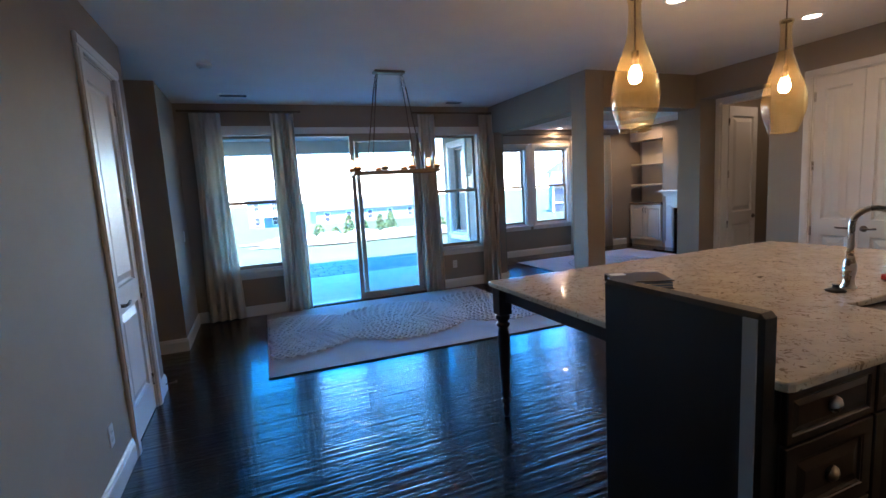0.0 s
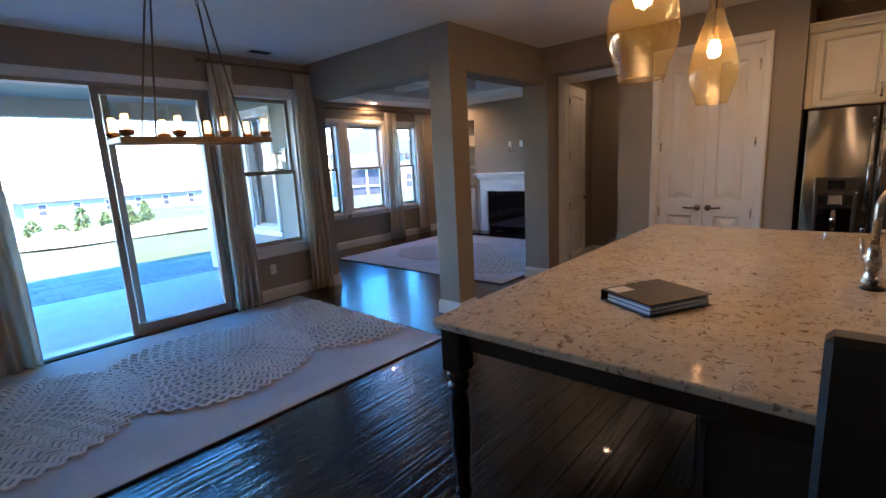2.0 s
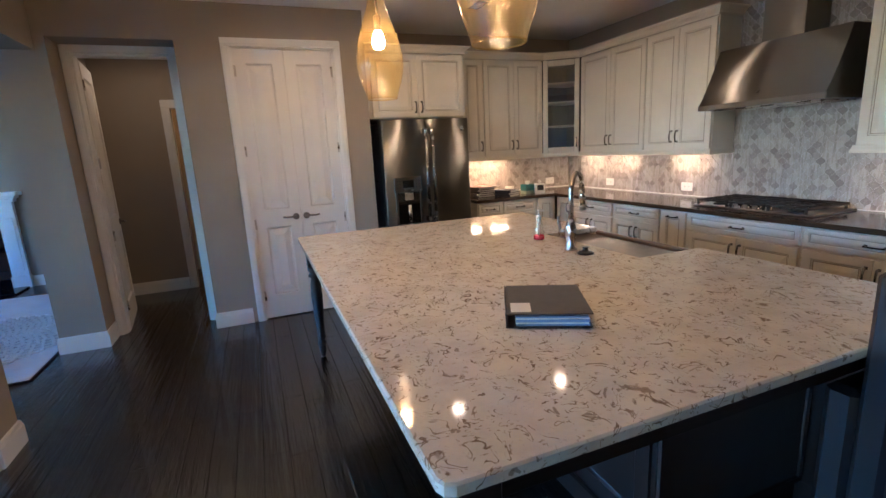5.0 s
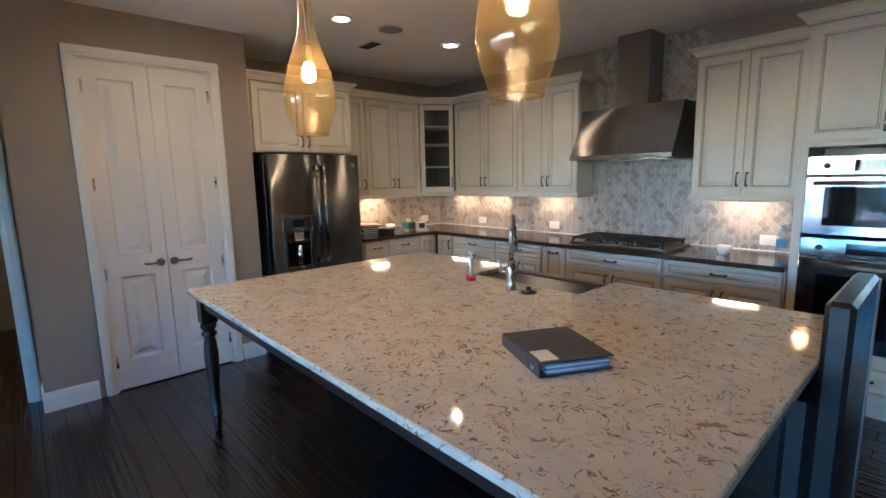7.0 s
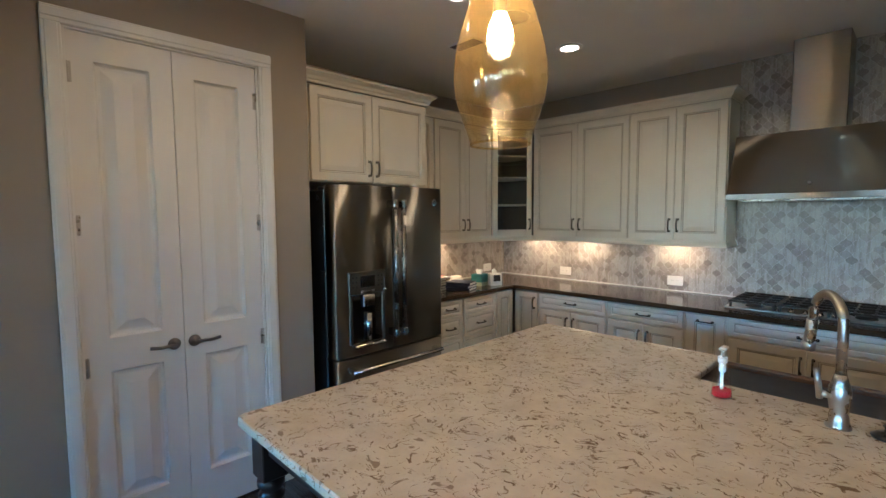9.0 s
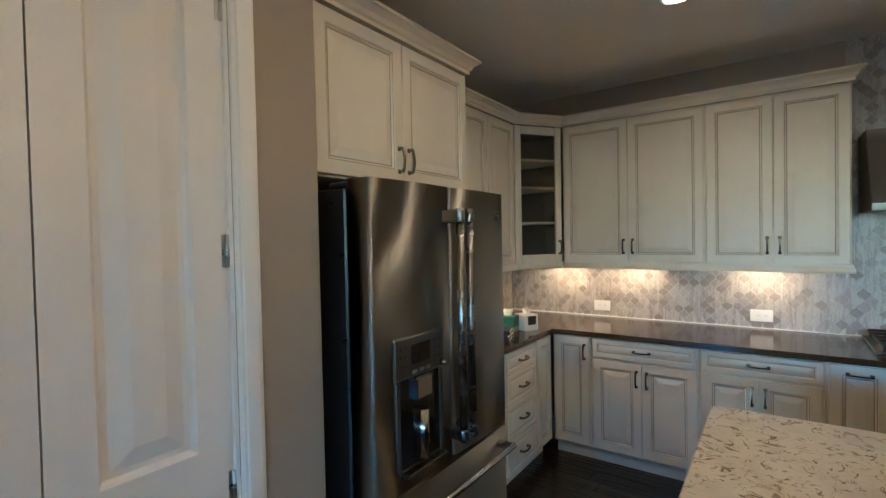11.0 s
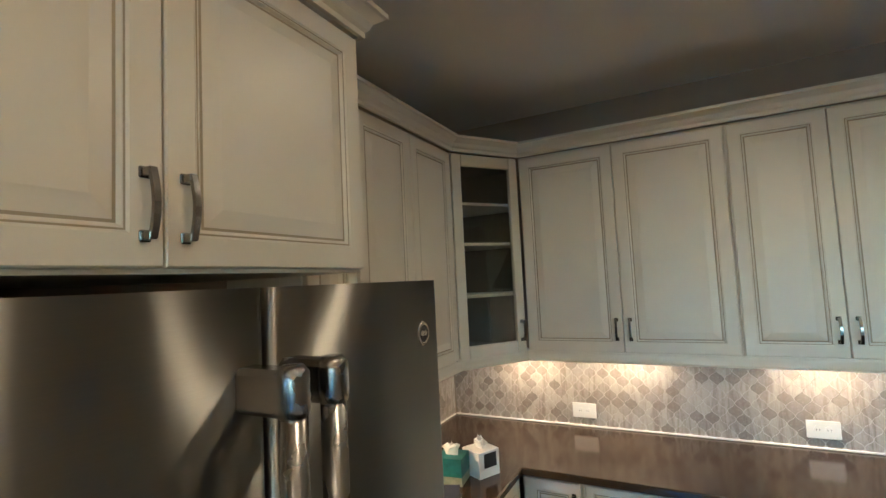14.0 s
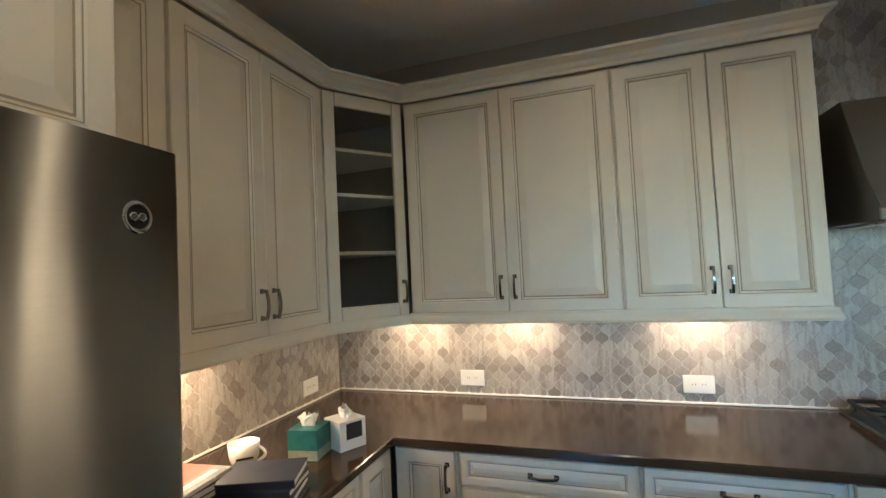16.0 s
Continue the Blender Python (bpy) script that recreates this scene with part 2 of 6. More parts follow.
M = {
    "wall": surface("taupe_wall_paint", (0.325, 0.272, 0.218), 0.75, grain=220, vary=0.04, bump=0.12),
    "ceiling": surface("ceiling_paint", (0.84, 0.81, 0.77), 0.85, grain=260, vary=0.03, bump=0.15),
    "lr_ceiling": surface("white_ceiling_paint", (0.86, 0.86, 0.85), 0.8, grain=260, vary=0.03, bump=0.1),
    "trim": surface("white_trim_paint", (0.76, 0.75, 0.72), 0.35, grain=90, vary=0.04, bump=0.05),
    "door": surface("white_door_paint", (0.74, 0.72, 0.69), 0.38, grain=110, vary=0.04, bump=0.08),
    "cabinet": surface("glazed_cream_cabinet_paint", (0.68, 0.625, 0.52), 0.36, grain=120, vary=0.05, bump=0.06),
    "glaze": surface("brown_glaze_line", (0.35, 0.29, 0.20), 0.5, vary=0.15),
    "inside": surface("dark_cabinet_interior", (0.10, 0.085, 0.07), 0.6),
    "floor": wood_floor(),
    "subfloor": surface("dark_joint", (0.006, 0.005, 0.004), 0.6),
    "quartz": quartz(),
    "granite": surface("dark_polished_granite", (0.052, 0.033, 0.021), 0.13, grain=420, vary=0.4, bump=0.0),
    "steel": brushed("brushed_stainless", (0.27, 0.255, 0.23), 2, 0.37),
    "steel_h": brushed("brushed_stainless_cross", (0.25, 0.24, 0.225), 2, 0.28),
    "handle_steel": surface("satin_steel", (0.27, 0.26, 0.245), 0.26, 1.0, vary=0.04, bump=0.0),
    "chrome": surface("polished_chrome", (0.62, 0.61, 0.60), 0.10, 1.0, vary=0.03, bump=0.0),
    "nickel": surface("satin_nickel", (0.50, 0.47, 0.43), 0.28, 1.0, vary=0.06, bump=0.0),
    "pewter": surface("dark_pewter", (0.22, 0.19, 0.17), 0.32, 1.0, vary=0.12, bump=0.05),
    "copper_cup": surface("warm_copper", (0.45, 0.20, 0.08), 0.30, 0.9, vary=0.12, bump=0.0),
    "bronze": surface("brushed_bronze", (0.20, 0.15, 0.11), 0.38, 0.9, vary=0.15, bump=0.05),
    "black": surface("black_enamel", (0.010, 0.010, 0.011), 0.30, vary=0.2),
    "iron": surface("cast_iron", (0.013, 0.013, 0.013), 0.55, vary=0.25, bump=0.5, dist=0.002),
    "blackglass": surface("black_glass", (0.006, 0.006, 0.007), 0.04, vary=0.1, bump=0.0),
    "leather": surface("black_leather", (0.010, 0.010, 0.012), 0.33, grain=300, vary=0.2, bump=0.4),
    "espresso": surface("espresso_stained_wood", (0.020, 0.012, 0.010), 0.33, grain=70, vary=0.25, bump=0.15),
    "copper": surface("brown_composite_sink", (0.13, 0.078, 0.048), 0.46, grain=300, vary=0.15, bump=0.1),
    "tile": marble_tile(),
    "grout": surface("pale_grout", (0.55, 0.515, 0.47), 0.8, vary=0.06),
    "plastic": surface("white_plastic", (0.76, 0.75, 0.71), 0.35, vary=0.03, bump=0.0),
    "slot": surface("dark_slot", (0.02, 0.02, 0.02), 0.6),
    "linen": fabric("linen_curtain", (0.84, 0.77, 0.67), 900.0, 0.10, 0.4, 0.5),
    "rug": fabric("rug_pile", (0.52, 0.485, 0.455), 260.0, 0.16, 0.6),
    # rug pile darkened to give the shade in the lace's gaps
    "rug_gap_shade": fabric("rug_gap_shade_pile", (0.29, 0.265, 0.25), 260.0, 0.2, 0.6),
    "cord": fabric("rug_cord", (0.70, 0.65, 0.60), 400.0, 0.10, 0.5),
    "vinyl": surface("tan_window_vinyl", (0.36, 0.32, 0.27), 0.45, vary=0.05),
    "pane": sheet_glass("window_glass", (0.96, 0.98, 0.98)),
    "amber": sheet_glass("amber_seeded_glass", (0.99, 0.90, 0.66), 1.9, True),
    "clear": sheet_glass("clear_glass", (0.95, 0.95, 0.93), 1.9),
    "bulb": glow("lit_bulb", (1.0, 0.66, 0.34), BULB_E),
    "lens": glow("downlight_lens", (1.0, 0.86, 0.66), 1.2),
    "strip": glow("under_cabinet_led", (1.0, 0.80, 0.55), 1.6),
    "concrete": surface("patio_concrete", (0.46, 0.47, 0.48), 0.85, grain=60, vary=0.10, bump=0.3),
    "paver": surface("grey_paver", (0.19, 0.185, 0.18), 0.85, grain=70, vary=0.15, bump=0.4, per_object=0.2),
    "lawn": lawn(),
    "mulch": surface("pine_straw_bed", (0.34, 0.25, 0.17), 0.9, grain=30, vary=0.3, bump=0.8, dist=0.03),
    "leaf": leaves("shrub_leaf", (0.07, 0.12, 0.035)),
    "bark": surface("bark", (0.17, 0.13, 0.10), 0.9, grain=40, vary=0.3, bump=0.6, dist=0.01),
    "rock": surface("grey_rock", (0.36, 0.34, 0.31), 0.85, grain=30, vary=0.2, bump=0.6, dist=0.01, per_object=0.2),
    "siding_blue": surface("blue_siding", (0.13, 0.24, 0.32), 0.7, vary=0.05),
    "siding_white": surface("pale_siding", (0.27, 0.28, 0.29), 0.7, vary=0.05),
    "siding_tan": surface("tan_siding", (0.27, 0.24, 0.20), 0.7, vary=0.06),
    "brick": surface("painted_exterior", (0.25, 0.245, 0.20), 0.8, vary=0.08),
    "porch_paint": surface("grey_green_porch_paint", (0.28, 0.29, 0.25), 0.7, vary=0.06),
    "roof": surface("roof_shingle", (0.09, 0.10, 0.125), 0.9, grain=20, vary=0.2, bump=0.5, dist=0.01),
    "house_glass": surface("house_window_glass", (0.05, 0.06, 0.08), 0.08, vary=0.1, bump=0.0),
    "binder": surface("dark_grey_binder", (0.045, 0.043, 0.042), 0.42, grain=400, vary=0.1, bump=0.15),
    "paper": surface("paper", (0.72, 0.71, 0.68), 0.8, grain=500, vary=0.04),
    "bluepaper": surface("blue_paper_edges", (0.20, 0.32, 0.52), 0.7, grain=500, vary=0.1),
    "navy": surface("navy_book_cloth", (0.018, 0.024, 0.048), 0.55, grain=500, vary=0.1),
    "red": surface("red_print", (0.62, 0.085, 0.05), 0.4, vary=0.05),
    "teal": surface("teal_card", (0.02, 0.15, 0.145), 0.45, vary=0.5, blotch=24),
    "sand": surface("sand_print", (0.30, 0.34, 0.26), 0.5, vary=0.5, blotch=26),
    "soap": surface("red_liquid_soap", (0.70, 0.03, 0.06), 0.15, vary=0.05, bump=0.0),
    "china": surface("white_china", (0.78, 0.76, 0.72), 0.15, vary=0.03, bump=0.0),
    "label": surface("blue_label", (0.10, 0.32, 0.52), 0.4, vary=0.1),
    # mauve tone of the reflections in the porch-wall window
    "reflection_sheet": fabric("mauve_reflection", (0.20, 0.165, 0.175), 500.0, 0.15, 0.2),
    "water": sheet_glass("bottle_plastic", (0.80, 0.90, 0.93)),
    "flue": surface("firebox_black", (0.012, 0.011, 0.010), 0.25, vary=0.3),
    "candle": glow("lit_candle_bulb", (1.0, 0.58, 0.26), 0.34),
    "pull_metal": surface("dark_satin_nickel", (0.26, 0.245, 0.225), 0.22, 1.0, vary=0.08, bump=0.0),
    # the hood's side plates use this too, for their dark reflection
    "dispenser": surface("dark_steel_panel", (0.11, 0.103, 0.092), 0.34, 0.85, vary=0.10, bump=0.0),
    "lighter_wood": surface("lighter_brown_wood", (0.055, 0.040, 0.036), 0.34, grain=70, vary=0.2, bump=0.1),
    "strip_metal": surface("dull_aluminium", (0.34, 0.34, 0.35), 0.5, 0.35, vary=0.08, bump=0.0),
    "slot_grey": surface("mid_grey", (0.20, 0.20, 0.20), 0.5, vary=0.1),
    "espresso_mid": surface("stained_wood_top", (0.16, 0.10, 0.06), 0.35, grain=50, vary=0.25),
    "orange": surface("tan_room_beyond", (0.30, 0.17, 0.06), 0.8, vary=0.1),
}


# ---------- geometry helpers ----------
class Geo:
    """Vertices and faces of one mesh."""

    def __init__(self):
        self.v, self.f, self.s = [], [], []

    def add(self, verts, faces, smooth=False, m=None):
        o = len(self.v)
        self.v += [tuple(m @ Vector(p)) for p in verts] if m else [tuple(p) for p in verts]
        self.f += [tuple(i + o for i in f) for f in faces]
        self.s += [smooth] * len(faces)
        return self

    def box(self, x0, x1, y0, y1, z0, z1, b=0.002, m=None):
        x0, x1, y0, y1, z0, z1 = min(x0, x1), max(x0, x1), min(y0, y1), max(y0, y1), min(z0, z1), max(z0, z1)
        b = min(b, (x1 - x0) * 0.45, (y1 - y0) * 0.45, (z1 - z0) * 0.45)
        c = Vector(((x0 + x1) / 2, (y0 + y1) / 2, (z0 + z1) / 2))
        if b <= 0.0003:
            vs = [(x, y, z) for x in (x0, x1) for y in (y0, y1) for z in (z0, z1)]
            fs = [(0, 1, 3, 2), (4, 6, 7, 5), (0, 4, 5, 1), (2, 3, 7, 6), (0, 2, 6, 4), (1, 5, 7, 3)]
            return self.add(vs, fs, False, m)
        vs, idx = [], {}
        for sx, X in ((0, x0), (1, x1)):
            for sy, Y in ((0, y0), (1, y1)):
                for sz, Z in ((0, z0), (1, z1)):
                    ix, iy, iz = X + (b if sx == 0 else -b), Y + (b if sy == 0 else -b), Z + (b if sz == 0 else -b)
                    for a, p in enumerate(((X, iy, iz), (ix, Y, iz), (ix, iy, Z))):
                        idx[(sx, sy, sz, a)] = len(vs)
                        vs.append(p)
        fs = []
        for s in (0, 1):
            fs.append([idx[(s, *q, 0)] for q in ((0, 0), (1, 0), (1, 1), (0, 1))])
            fs.append([idx[(q[0], s, q[1], 1)] for q in ((0, 0), (1, 0), (1, 1), (0, 1))])
            fs.append([idx[(*q, s, 2)] for q in ((0, 0), (1, 0), (1, 1), (0, 1))])
        for p in (0, 1):
            for q in (0, 1):
                fs.append([idx[(p, q, 0, 0)], idx[(p, q, 1, 0)], idx[(p, q, 1, 1)], idx[(p, q, 0, 1)]])
                fs.append([idx[(p, 0, q, 0)], idx[(p, 1, q, 0)], idx[(p, 1, q, 2)], idx[(p, 0, q, 2)]])
                fs.append([idx[(0, p, q, 1)], idx[(1, p, q, 1)], idx[(1, p, q, 2)], idx[(0, p, q, 2)]])
                for r in (0, 1):
                    fs.append([idx[(p, q, r, a)] for a in range(3)])
        out = []
        for f in fs:
            a, bb, d = (Vector(vs[f[i]]) for i in range(3))
            mid = sum((Vector(vs[i]) for i in f), Vector()) / len(f)
            out.append(tuple(f) if (bb - a).cross(d - a).dot(mid - c) > 0 else tuple(reversed(f)))
        return self.add(vs, out, False, m)

    def lathe(self, profile, n=24, x=0.0, y=0.0, m=None, close=True, smooth=True):
        """profile: (radius, z) from bottom to top, turned round the z axis."""
        vs = [(x + r * math.cos(2 * math.pi * i / n), y + r * math.sin(2 * math.pi * i / n), z) for r, z in profile for i in range(n)]
        fs = [(k * n + i, k * n + (i + 1) % n, (k + 1) * n + (i + 1) % n, (k + 1) * n + i) for k in range(len(profile) - 1) for i in range(n)]
        self.add(vs, fs, smooth, m)
        if close:
            o = len(self.v) - len(vs)
            self.f += [tuple(o + n - 1 - i for i in range(n)), tuple(o + (len(profile) - 1) * n + i for i in range(n))]
            self.s += [False, False]
        return self

    def cyl(self, x, y, z0, z1, r, n=20, m=None):
        b = min(0.002, r * 0.2, abs(z1 - z0) * 0.2)
        return self.lathe([(r - b, z0), (r, z0 + b), (r, z1 - b), (r - b, z1)], n, x, y, m)

    def tube(self, pts, r, n=10, rect=None):
        """A round (or rectangular: rect=(half width, half height)) bar along points."""
        pts = [Vector(p) for p in pts]
        ring = [(math.cos(2 * math.pi * i / n) * r, math.sin(2 * math.pi * i / n) * r) for i in range(n)]
        if rect:
            a, b = rect
            ring, n = [(-a, -b), (a, -b), (a, b), (-a, b)], 4
        vs = []
        for k, p in enumerate(pts):
            d = (pts[min(k + 1, len(pts) - 1)] - pts[max(k - 1, 0)]).normalized()
            up = Vector((0, 0, 1)) if abs(d.z) < 0.95 else Vector((0, 1, 0))
            s = d.cross(up).normalized()
            u = s.cross(d)
            vs += [tuple(p + s * a + u * b) for a, b in ring]
        fs = [(k * n + i, k * n + (i + 1) % n, (k + 1) * n + (i + 1) % n, (k + 1) * n + i) for k in range(len(pts) - 1) for i in range(n)]
        fs += [tuple(range(n - 1, -1, -1)), tuple((len(pts) - 1) * n + i for i in range(n))]
        return self.add(vs, fs, not rect)

    def loops(self, w, h, steps, x=0.0, z=0.0):
        """Nested rectangles in the xz plane facing -y: steps of (inset, depth), depth growing to the back (+y)."""
        vs = []
        for inset, d in steps:
            vs += [(x + inset, d, z + inset), (x + w - inset, d, z + inset), (x + w - inset, d, z + h - inset), (x + inset, d, z + h - inset)]
        fs = [(k * 4 + i, k * 4 + (i + 1) % 4, k * 4 + 4 + (i + 1) % 4, k * 4 + 4 + i) for k in range(len(steps) - 1) for i in range(4)]
        k = (len(steps) - 1) * 4
        fs.append((k, k + 1, k + 2, k + 3))
        return self.add(vs, fs)

    def band(self, w, h, inset, t, d):
        """A thin rectangular ring in the xz plane facing -y, as one connected strip."""
        vs = [(x, d, z) for k in (inset, inset + t) for x, z in ((k, k), (w - k, k), (w - k, h - k), (k, h - k))]
        vs += [(x, y + 0.0012, z) for x, y, z in vs]
        fs = [f for i in range(4) for f in ((i, (i + 1) % 4, 4 + (i + 1) % 4, 4 + i), (8 + i, 12 + i, 12 + (i + 1) % 4, 8 + (i + 1) % 4))]
        return self.add(vs, fs)

    def prism(self, outline, z0, z1, m=None):
        """An upright prism over a counter-clockwise outline."""
        n = len(outline)
        vs = [(x, y, z0) for x, y in outline] + [(x, y, z1) for x, y in outline]
        fs = [tuple(range(n - 1, -1, -1)), tuple(range(n, 2 * n))] + [(i, (i + 1) % n, n + (i + 1) % n, n + i) for i in range(n)]
        return self.add(vs, fs, False, m)

    def sweep(self, profile, path, closed=False):
        """A moulding: profile of (out, up) carried along a level path of (x, y); out points to the right of travel."""
        pts = [Vector((p[0], p[1])) for p in path]
        vs, n = [], len(profile)
        for k, p in enumerate(pts):
            a = (p - pts[k - 1]).normalized() if k or closed else None
            b = (pts[(k + 1) % len(pts)] - p).normalized() if k < len(pts) - 1 or closed else None
            a, b = a or b, b or a
            na, nb = Vector((a.y, -a.x)), Vector((b.y, -b.x))
            mid = (na + nb).normalized()
            mid /= max(0.3, mid.dot(na))
            vs += [(p.x + mid.x * o, p.y + mid.y * o, u) for o, u in profile]
        segs = len(pts) if closed else len(pts) - 1
        fs = [(k * n + i, (k + 1) % len(pts) * n + i, (k + 1) % len(pts) * n + (i + 1) % n, k * n + (i + 1) % n) for k in range(segs) for i in range(n)]
        if not closed:
            fs += [tuple(range(n)), tuple((len(pts) - 1) * n + i for i in reversed(range(n)))]
        return self.add(vs, fs)

    def mesh(self, name, material):
        me = bpy.data.meshes.new(name)
        me.from_pydata(self.v, [], self.f)
        me.polygons.foreach_set("use_smooth", self.s)
        me.materials.append(material)
        me.update()
        return me


def empty(name, m, label, category, group="", kind=""):
    ob = new(name)
    ob.empty_display_size = 0.05
    ob.matrix_world = m
    return tagged(ob, label, category, group, kind)


def part(name, geo, material, parent, label="", m=None):
    """Links a mesh as one part under a thing or a part; m is its pose in the parent's space."""
    ob = new(name, geo.mesh(name, M[material]))
    ob.parent = parent
    if m:
        ob.matrix_basis = m
    return tagged(ob, label)


def thing(name, geo, material, label, category, group="", kind="", m=None):
    ob = new(name, geo.mesh(name, M[material]))
    if m:
        ob.matrix_basis = m
    return tagged(ob, label, category, group, kind)


def setting(name, geo, material, label, category):
    return thing(name, geo, material, label, category, kind="structure")


# ---------- plan ----------
CEIL = 2.76
XL, XE, YS, YW = -0.47, 6.335, -0.595, 7.0      # left wall, kitchen's end wall, range wall, patio wall
XP = 5.59                                      # pantry wall
YLR, XFP = 9.0, 8.62                          # living-room window wall, fireplace wall
T = 0.15


def wall_with_holes(name, axis, at, thick, a0, a1, z0, z1, holes, material="wall", label="taupe painted wall"):
    """A wall along x ('x') or y ('y') whose one face lies at 'at' and whose body reaches to at + thick; holes of (a0, a1, z0, z1)."""
    g = Geo()
    cuts = sorted({a0, a1, *[h[0] for h in holes], *[h[1] for h in holes]})
    for u, v in zip(cuts, cuts[1:]):
        mid, spans = (u + v) / 2, [(z0, z1)]
        for h in holes:
            if h[0] < mid < h[1]:
                spans = [s for lo, hi in spans for s in ((lo, min(hi, h[2])), (max(lo, h[3]), hi)) if s[1] - s[0] > 0.001]
        for lo, hi in spans:
            if axis == "x":
                g.box(u, v, at, at + thick, lo, hi, 0)
            else:
                g.box(at, at + thick, u, v, lo, hi, 0)
    return setting(name, g, material, label, "wall")


BASE_PROFILE = [(0, 0.0), (0.016, 0.0), (0.016, 0.105), (0.011, 0.118), (0.011, 0.128), (0.004, 0.14), (0, 0.14)]


def baseboard(path):
    return setting("baseboard", Geo().sweep(BASE_PROFILE, path), "trim", "white moulded baseboard along the wall", "baseboard")


def casing(thing_ob, w, h, width=0.085, depth=0.02, sill=False):
    """Flat door or window casing round an opening from (0, 0) to (w, h), front at -y."""
    for name, x0, x1, z0, z1 in (("side_casing", -width, 0, 0, h), ("side_casing", w, w + width, 0, h), ("head_casing", -width, w + width, h, h + width)):
        g = Geo().box(x0, x1, -depth, 0, z0, z1, 0.004)
        inner = (x0 + 0.012, x1 - 0.012, z0, z1) if "side" in name else (x0, x1, z0 + 0.02, z1 - 0.012)
        g.box(inner[0], inner[1], -depth - 0.006, -depth + 0.002, inner[2], inner[3], 0.003)
        part(name, g, "trim", thing_ob)


def flat_slab(geo, outline, z0, z1, b=0.004):
    """A slab over a counter-clockwise outline with eased edges."""
    n = len(outline)
    pts = [Vector(p) for p in outline]

    def ring(d):
        out = []
        for i, p in enumerate(pts):
            a, c = (p - pts[i - 1]).normalized(), (pts[(i + 1) % n] - p).normalized()
            na, nc = Vector((-a.y, a.x)), Vector((-c.y, c.x))
            mid = (na + nc).normalized()
            out.append(p + mid * (d / max(0.3, mid.dot(na))))
        return out
    layers = [(b, z0), (0, z0 + b), (0, z1 - b), (b, z1)]
    vs = [(p.x, p.y, z) for d, z in layers for p in ring(d)]
    fs = [tuple(range(n - 1, -1, -1)), tuple(3 * n + i for i in range(n))]
    fs += [(k * n + i, k * n + (i + 1) % n, (k + 1) * n + (i + 1) % n, (k + 1) * n + i) for k in range(3) for i in range(n)]
    return geo.add(vs, fs)


# ---------- walls ----------
W1, SL, W2 = (-0.10, 0.72, 0.60, 2.40), (0.92, 2.72, 0.0, 2.38), (2.93, 3.70, 0.62, 2.38)
wall_with_holes("wall_patio", "x", YW, T, -1.85, 4.0, 0, CEIL, [W1, SL, W2])
WEST_DOOR = (3.72, 4.43, 0, 2.44)
wall_with_holes("wall_west", "y", XL - T, T, YS, 4.76, 0, CEIL, [WEST_DOOR])
setting("wall_west_pier", Geo().box(-1.85, -0.42, 5.85, YW, 0, CEIL, 0), "wall", "taupe wall pier beside the patio windows", "wall")
setting("wall_recess_back", Geo().box(-1.85, -1.70, 4.61, 5.85, 0, CEIL, 0), "wall", "taupe wall at the back of the side passage", "wall")
setting("wall_recess_side", Geo().box(-1.70, XL - T, 4.61, 4.76, 0, CEIL, 0), "wall", "taupe side wall of the passage", "wall")
setting("wall_south", Geo().box(XL - T, XE + T, YS - T, YS, 0, CEIL, 0), "wall", "taupe wall behind the range", "wall")
setting("wall_east", Geo().box(XE, XE + T, YS, 2.24, 0, CEIL, 0), "wall", "taupe wall behind the refrigerator", "wall")
PANTRY, HALL = (2.537, 3.385, 0, 2.42), (3.795, 4.64, 0, 2.46)
wall_with_holes("wall_pantry", "y", XP, 0.13, 2.24, 4.97, 0, CEIL, [PANTRY, HALL])
setting("wall_fridge_return", Geo().box(XP + 0.13, XE + T, 2.24, 2.37, 0, CEIL, 0), "wall", "taupe return wall beside the refrigerator", "wall")
XH = 5.87                                      # hall door's wall
wall_with_holes("wall_hall_door", "y", XH, 0.12, 3.60, 4.83, 0, CEIL, [(3.87, 4.58, 0, 2.40)])
for y0, y1 in ((3.60, 3.795), (4.64, 4.83)):
    setting("wall_hall_reveal", Geo().box(XP + 0.13, XH, y0, y1, 0, CEIL, 0), "wall", "taupe reveal before the hall door", "wall")
setting("wall_hall_head", Geo().box(XP + 0.13, XH, 3.795, 4.64, 2.46, CEIL, 0), "wall", "taupe head over the hall door recess", "wall")
wall_with_holes("wall_hall_back", "y", 7.30, 0.12, 3.47, 4.83, 0, CEIL, [(3.50, 4.12, 0, 2.10)])
setting("wall_hall_side", Geo().box(XP + 0.13, 7.42, 3.47, 3.60, 0, CEIL, 0), "wall", "taupe side wall of the hall", "wall")
# unseen wall, added so no daylight leaks round the pantry doors
setting("wall_pantry_light_stop", Geo().box(XE + T, XE + 2 * T, 2.24, 3.47, 0, CEIL, 0), "wall", "unseen plain wall keeping daylight out of the pantry closet", "wall")
setting("wall_room_beyond", Geo().box(8.35, 8.45, 3.0, 4.83, 0, CEIL, 0), "orange", "tan wall of the dim room past the hall", "wall")
setting("wall_beyond_side", Geo().box(7.42, 8.45, 2.9, 3.0, 0, CEIL, 0), "wall", "plain side wall of the dim room", "wall")
setting("wall_living_south", Geo().box(XP + 0.13, 9.15, 4.84, 4.97, 0, 2.98, 0), "wall", "taupe wall between hall and living room", "wall")
setting("wall_beam_column", Geo().box(3.90, 4.15, 4.71, 4.97, 0, CEIL, 0.004), "wall", "taupe square column carrying two beams", "column")
